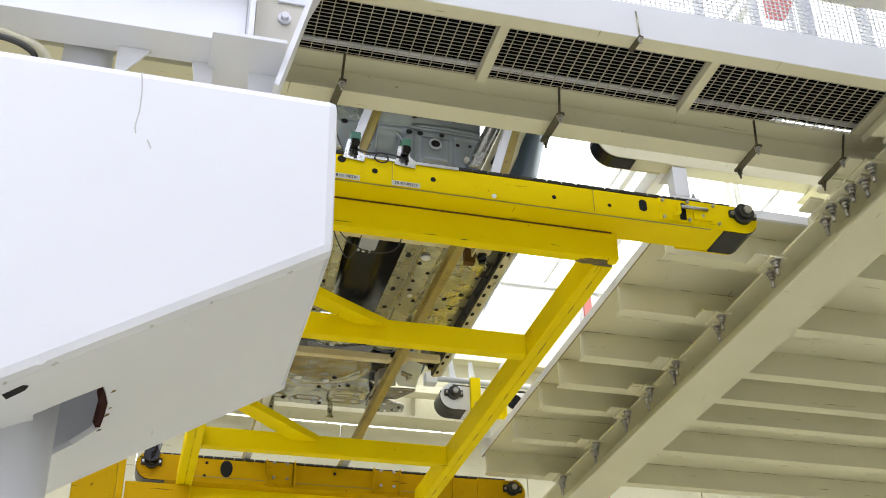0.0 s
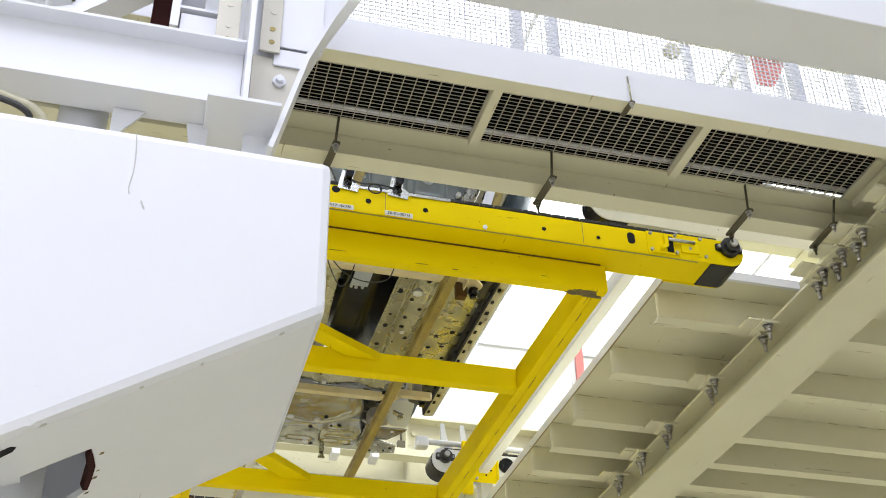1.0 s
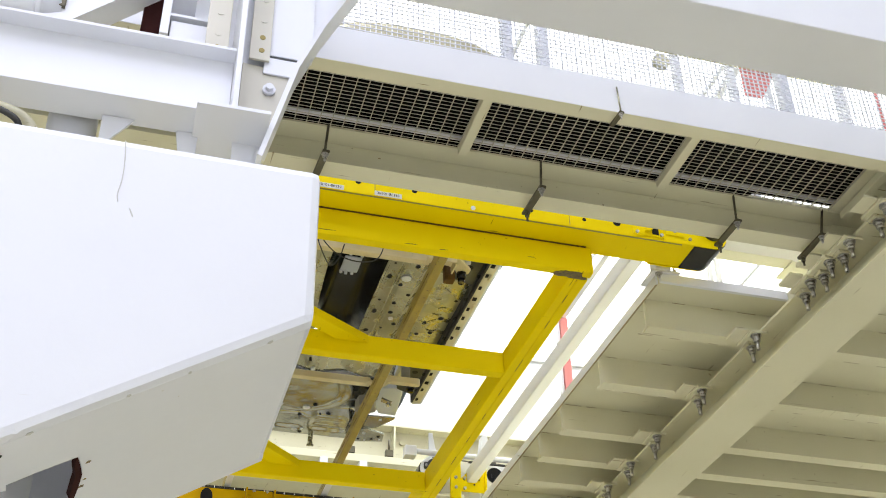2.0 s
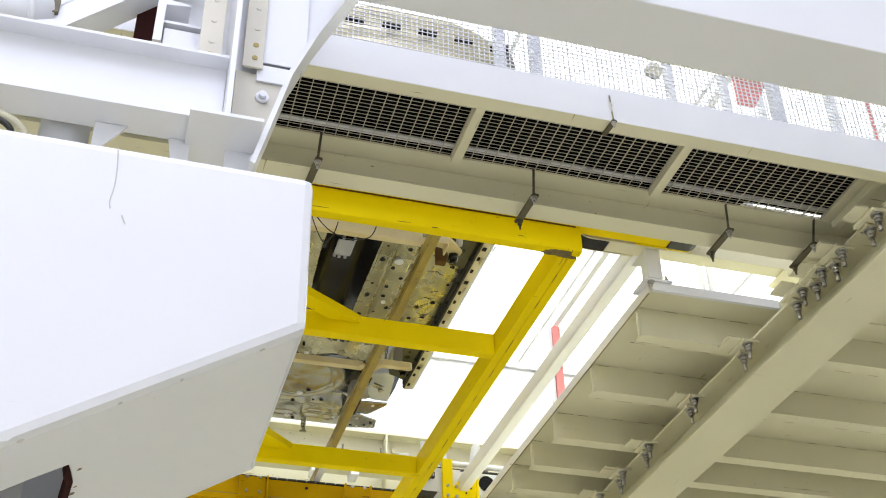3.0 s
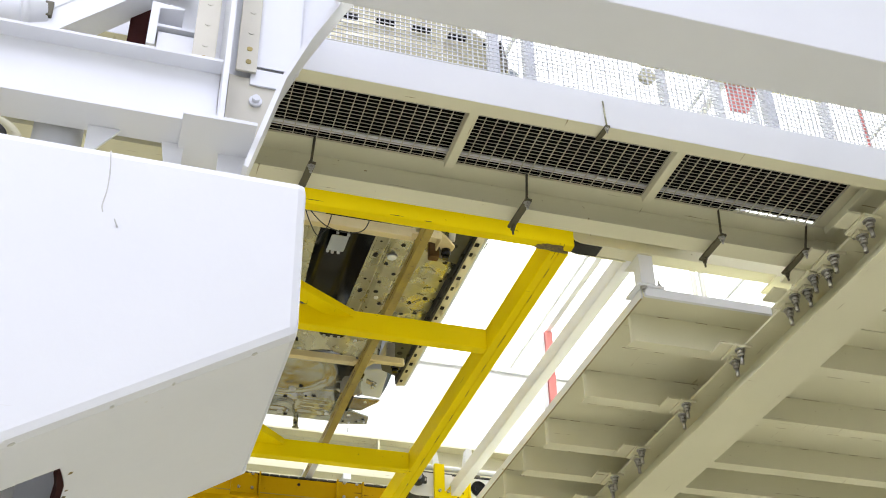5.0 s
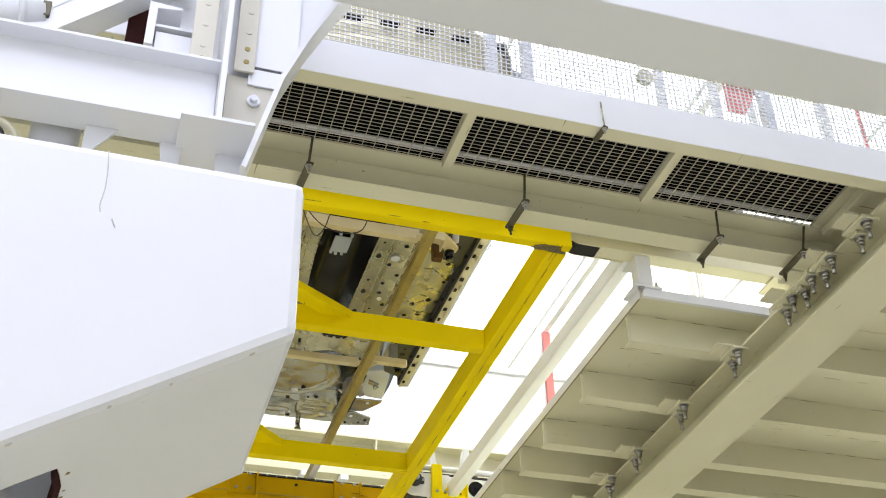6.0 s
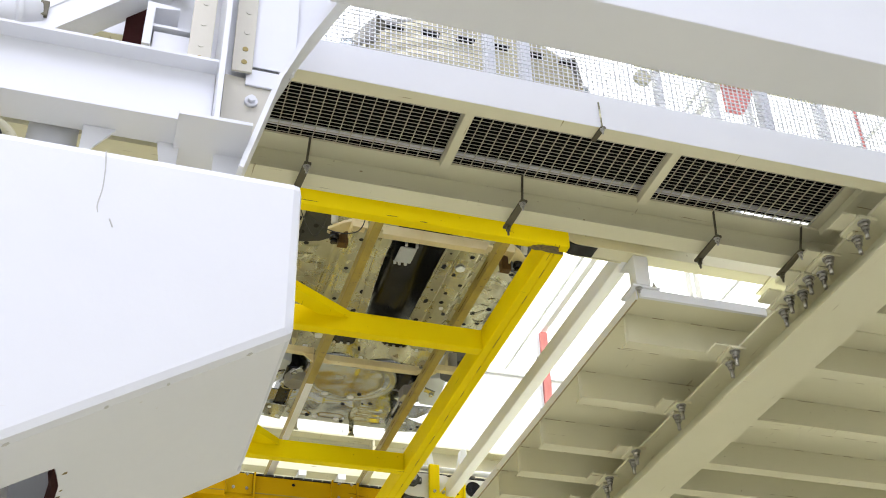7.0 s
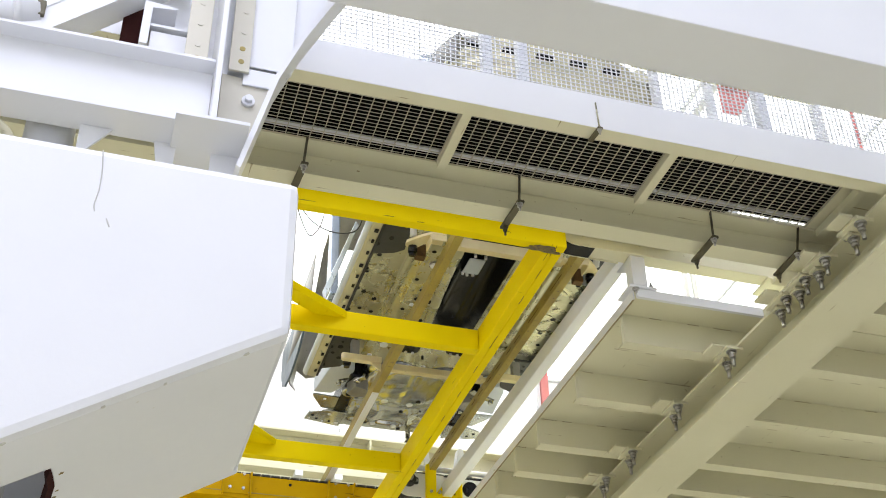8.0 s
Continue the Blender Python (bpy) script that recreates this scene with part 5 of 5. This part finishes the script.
    part("small_box", box(-0.05, 0.12, 3.14, 3.24, 2.99, 3.085, 0.003), WHITE, side)
    part("small_box", box(-0.06, 0.12, 3.13, 3.24, 3.10, 3.113, 0.002), WHITE, side)
    part("back_sheet", box(-0.05, 0.30, 3.26, 3.27, 2.9, 3.8, 0.002), WHITE, side)
    part("valve_body", rod((-0.70, 3.15, 3.03), (-0.44, 3.2, 3.08), 0.075, 26), WHITE, side)
    part("flange", rod((-0.53, 3.18, 3.06), (-0.51, 3.185, 3.065), 0.10, 26), WHITE, side)
    part("clip", box(-0.44, -0.41, 3.13, 3.17, 3.05, 3.12, 0.004), HOOK, side)
    part("hose", tube(smooth_curve([(-0.62, 2.94, 2.44), (-0.52, 2.95, 2.42), (-0.44, 2.96, 2.40), (-0.40, 2.98, 2.36), (-0.44, 2.99, 2.32)]), 0.016, 12), CREAM_DULL, side)
    part("hose", tube(smooth_curve([(-0.66, 2.92, 2.40), (-0.52, 2.92, 2.385), (-0.45, 2.93, 2.36), (-0.43, 2.95, 2.33)]), 0.010, 10), DARK_STEEL, side)


build_near()


# ---------------------------------------------------------------- far side of the hall
def build_far():
    g = thing("far_girder", 2.0, 11.0, 4.80, "cream painted steel girder across the hall", "girder", kind="structure")
    part("girder", prism(i_profile(11.1, 4.82, 5.56, 0.30, 0.02, 0.02), "x", -6.0, 10.0), CREAM_DULL, g)
    part("cable_tray", box(-6.0, 10.0, 10.78, 10.94, 5.03, 5.11, 0.006), CREAM, g)
    for x in (0.6, 1.9, 2.3, 3.4):
        part("tray_clip", box(x, x + 0.08, 10.76, 10.95, 4.97, 5.0295, 0.004), WHITE, g)
        c = part("hanger", box(x + 0.28, x + 0.36, 10.80, 10.86, 5.13, 5.20, 0.004), HOOK, g)
        part("hanger_rod", rod((x + 0.32, 10.83, 5.2), (x + 0.32, 10.83, 5.32), 0.012, 8), HOOK, c)
    for x in (1.2, 2.7, 4.2):
        part("stiffener", box(x, x + 0.02, 10.952, 11.088, 4.842, 5.538, 0), CREAM_DULL, g)
        part("bolt", rod((x + 0.12, 11.09, 5.42), (x + 0.12, 11.06, 5.42), 0.03, 6), CREAM_DULL, g)
    low = thing("lower_wall", 2.0, 11.3, -E, "cream painted panel wall below the girder", "wall", kind="structure")
    for k in range(8):
        part("panel", box(-6.0 + 2 * k, -4.01 + 2 * k, 11.27, 11.33, -E, 4.815, 0.006), CREAM_DULL, low)
    wall = thing("upper_wall", 2.0, 11.6, 5.5, "white clad upper wall above the girder", "wall", kind="structure")
    part("panel", box(-6.0, 10.0, 11.30, 11.36, 5.565, 6.74, 0.004), CLADDING, wall)
    part("coping", box(-6.0, 10.0, 11.26, 11.40, 6.742, 6.79, 0.004), WHITE, wall)
    for x in (2.36, 4.0):
        b = part("wall_bracket", box(x, x + 0.32, 11.10, 11.30, 5.565, 5.66, 0.006), WHITE, wall)
        part("stud", rod((x + 0.08, 11.2, 5.66), (x + 0.08, 11.2, 5.76), 0.02, 8), STEEL, b)
    gate = thing("gate_frame", 3.9, 7.2, -E, "red and white painted steel gate frame beside the deck", "gate frame")
    part("red_post", box(3.85, 3.925, 9.0, 9.07, -E, 5.90, 0.004), RED, gate)
    part("white_post", box(3.81, 3.845, 9.02, 9.06, -E, 5.93, 0.004), WHITE, gate)
    part("top_rail", box(3.88, 3.935, 5.2, 9.07, 5.935, 5.975, 0.004), WHITE, gate)
    part("end_post", box(3.90, 3.94, 5.2, 5.25, 3.4545, 5.929, 0.004), WHITE, gate)
    col = thing("hall_post", 7.5, 12.0, -E, "thin white painted twin hall post", "post", kind="structure")
    for x in (7.40, 7.53):
        part("tube", box(x, x + 0.06, 12.0, 12.06, -E, 9.33, 0.006), PALE_GREY, col)
    # fittings round the far conveyor's head
    fit = thing("pipe_run", 2.5, 8.05, 3.87, "white painted pipe with brackets over the far conveyor", "pipe")
    part("pipe", rod((2.18, 8.14, 3.93), (3.3, 8.14, 3.93), 0.022, 18), WHITE, fit)
    part("junction_box", box(2.09, 2.18, 8.10, 8.19, 3.876, 3.96, 0.006), WHITE, fit)
    for x in (2.30, 2.46):
        part("bracket", prism([(x, 3.876), (x + 0.10, 3.876), (x + 0.05, 4.0), (x + 0.03, 4.12), (x, 4.12)], "y", 8.18, 8.20, 0.003), WHITE, fit)
    part("upright", prism([(2.70, 3.876), (2.80, 3.876), (2.78, 4.15), (2.74, 4.15)], "y", 8.17, 8.26, 0.004), WHITE, fit)
    part("roller", rod((2.80, 8.10, 3.77), (2.80, 8.085, 3.77), 0.062, 26), BLACK, fit, "black roller end")


build_far()


# ---------------------------------------------------------------- movements
def motions():
    walk(cam, [(t, pose(0, 0, E, 90 + p, r, y)) for t, y, p, r in EYE_ROWS], [(0.0, -0.27), (1.0, -0.22), (2.0, -0.20), (8.0, -0.20)])
    rise = [(0.0, -0.605), (0.5, -0.514), (1.0, -0.421), (1.5, -0.337), (2.0, -0.250), (2.5, -0.160), (3.0, -0.068), (3.3, -0.018), (3.5, 0.0), (4.0, 0.0)]
    shift = [(5.6, 0.0), (5.8, 0.006), (6.0, 0.036), (6.25, 0.120), (6.5, 0.230), (7.0, 0.474), (7.5, 0.712), (8.0, 0.955)]
    b = BASE[lift_platform.name]
    walk(lift_platform, [(t, pose(b.x, b.y, b.z + E + dz)) for t, dz in rise + [(8.0, 0.0)]])
    for ob in (transport_skid, car_body):
        b = BASE[ob.name]
        walk(ob, [(t, pose(b.x, b.y, b.z + E + dz)) for t, dz in rise] + [(t, pose(b.x + dx, b.y, b.z + E)) for t, dx in shift])


motions()
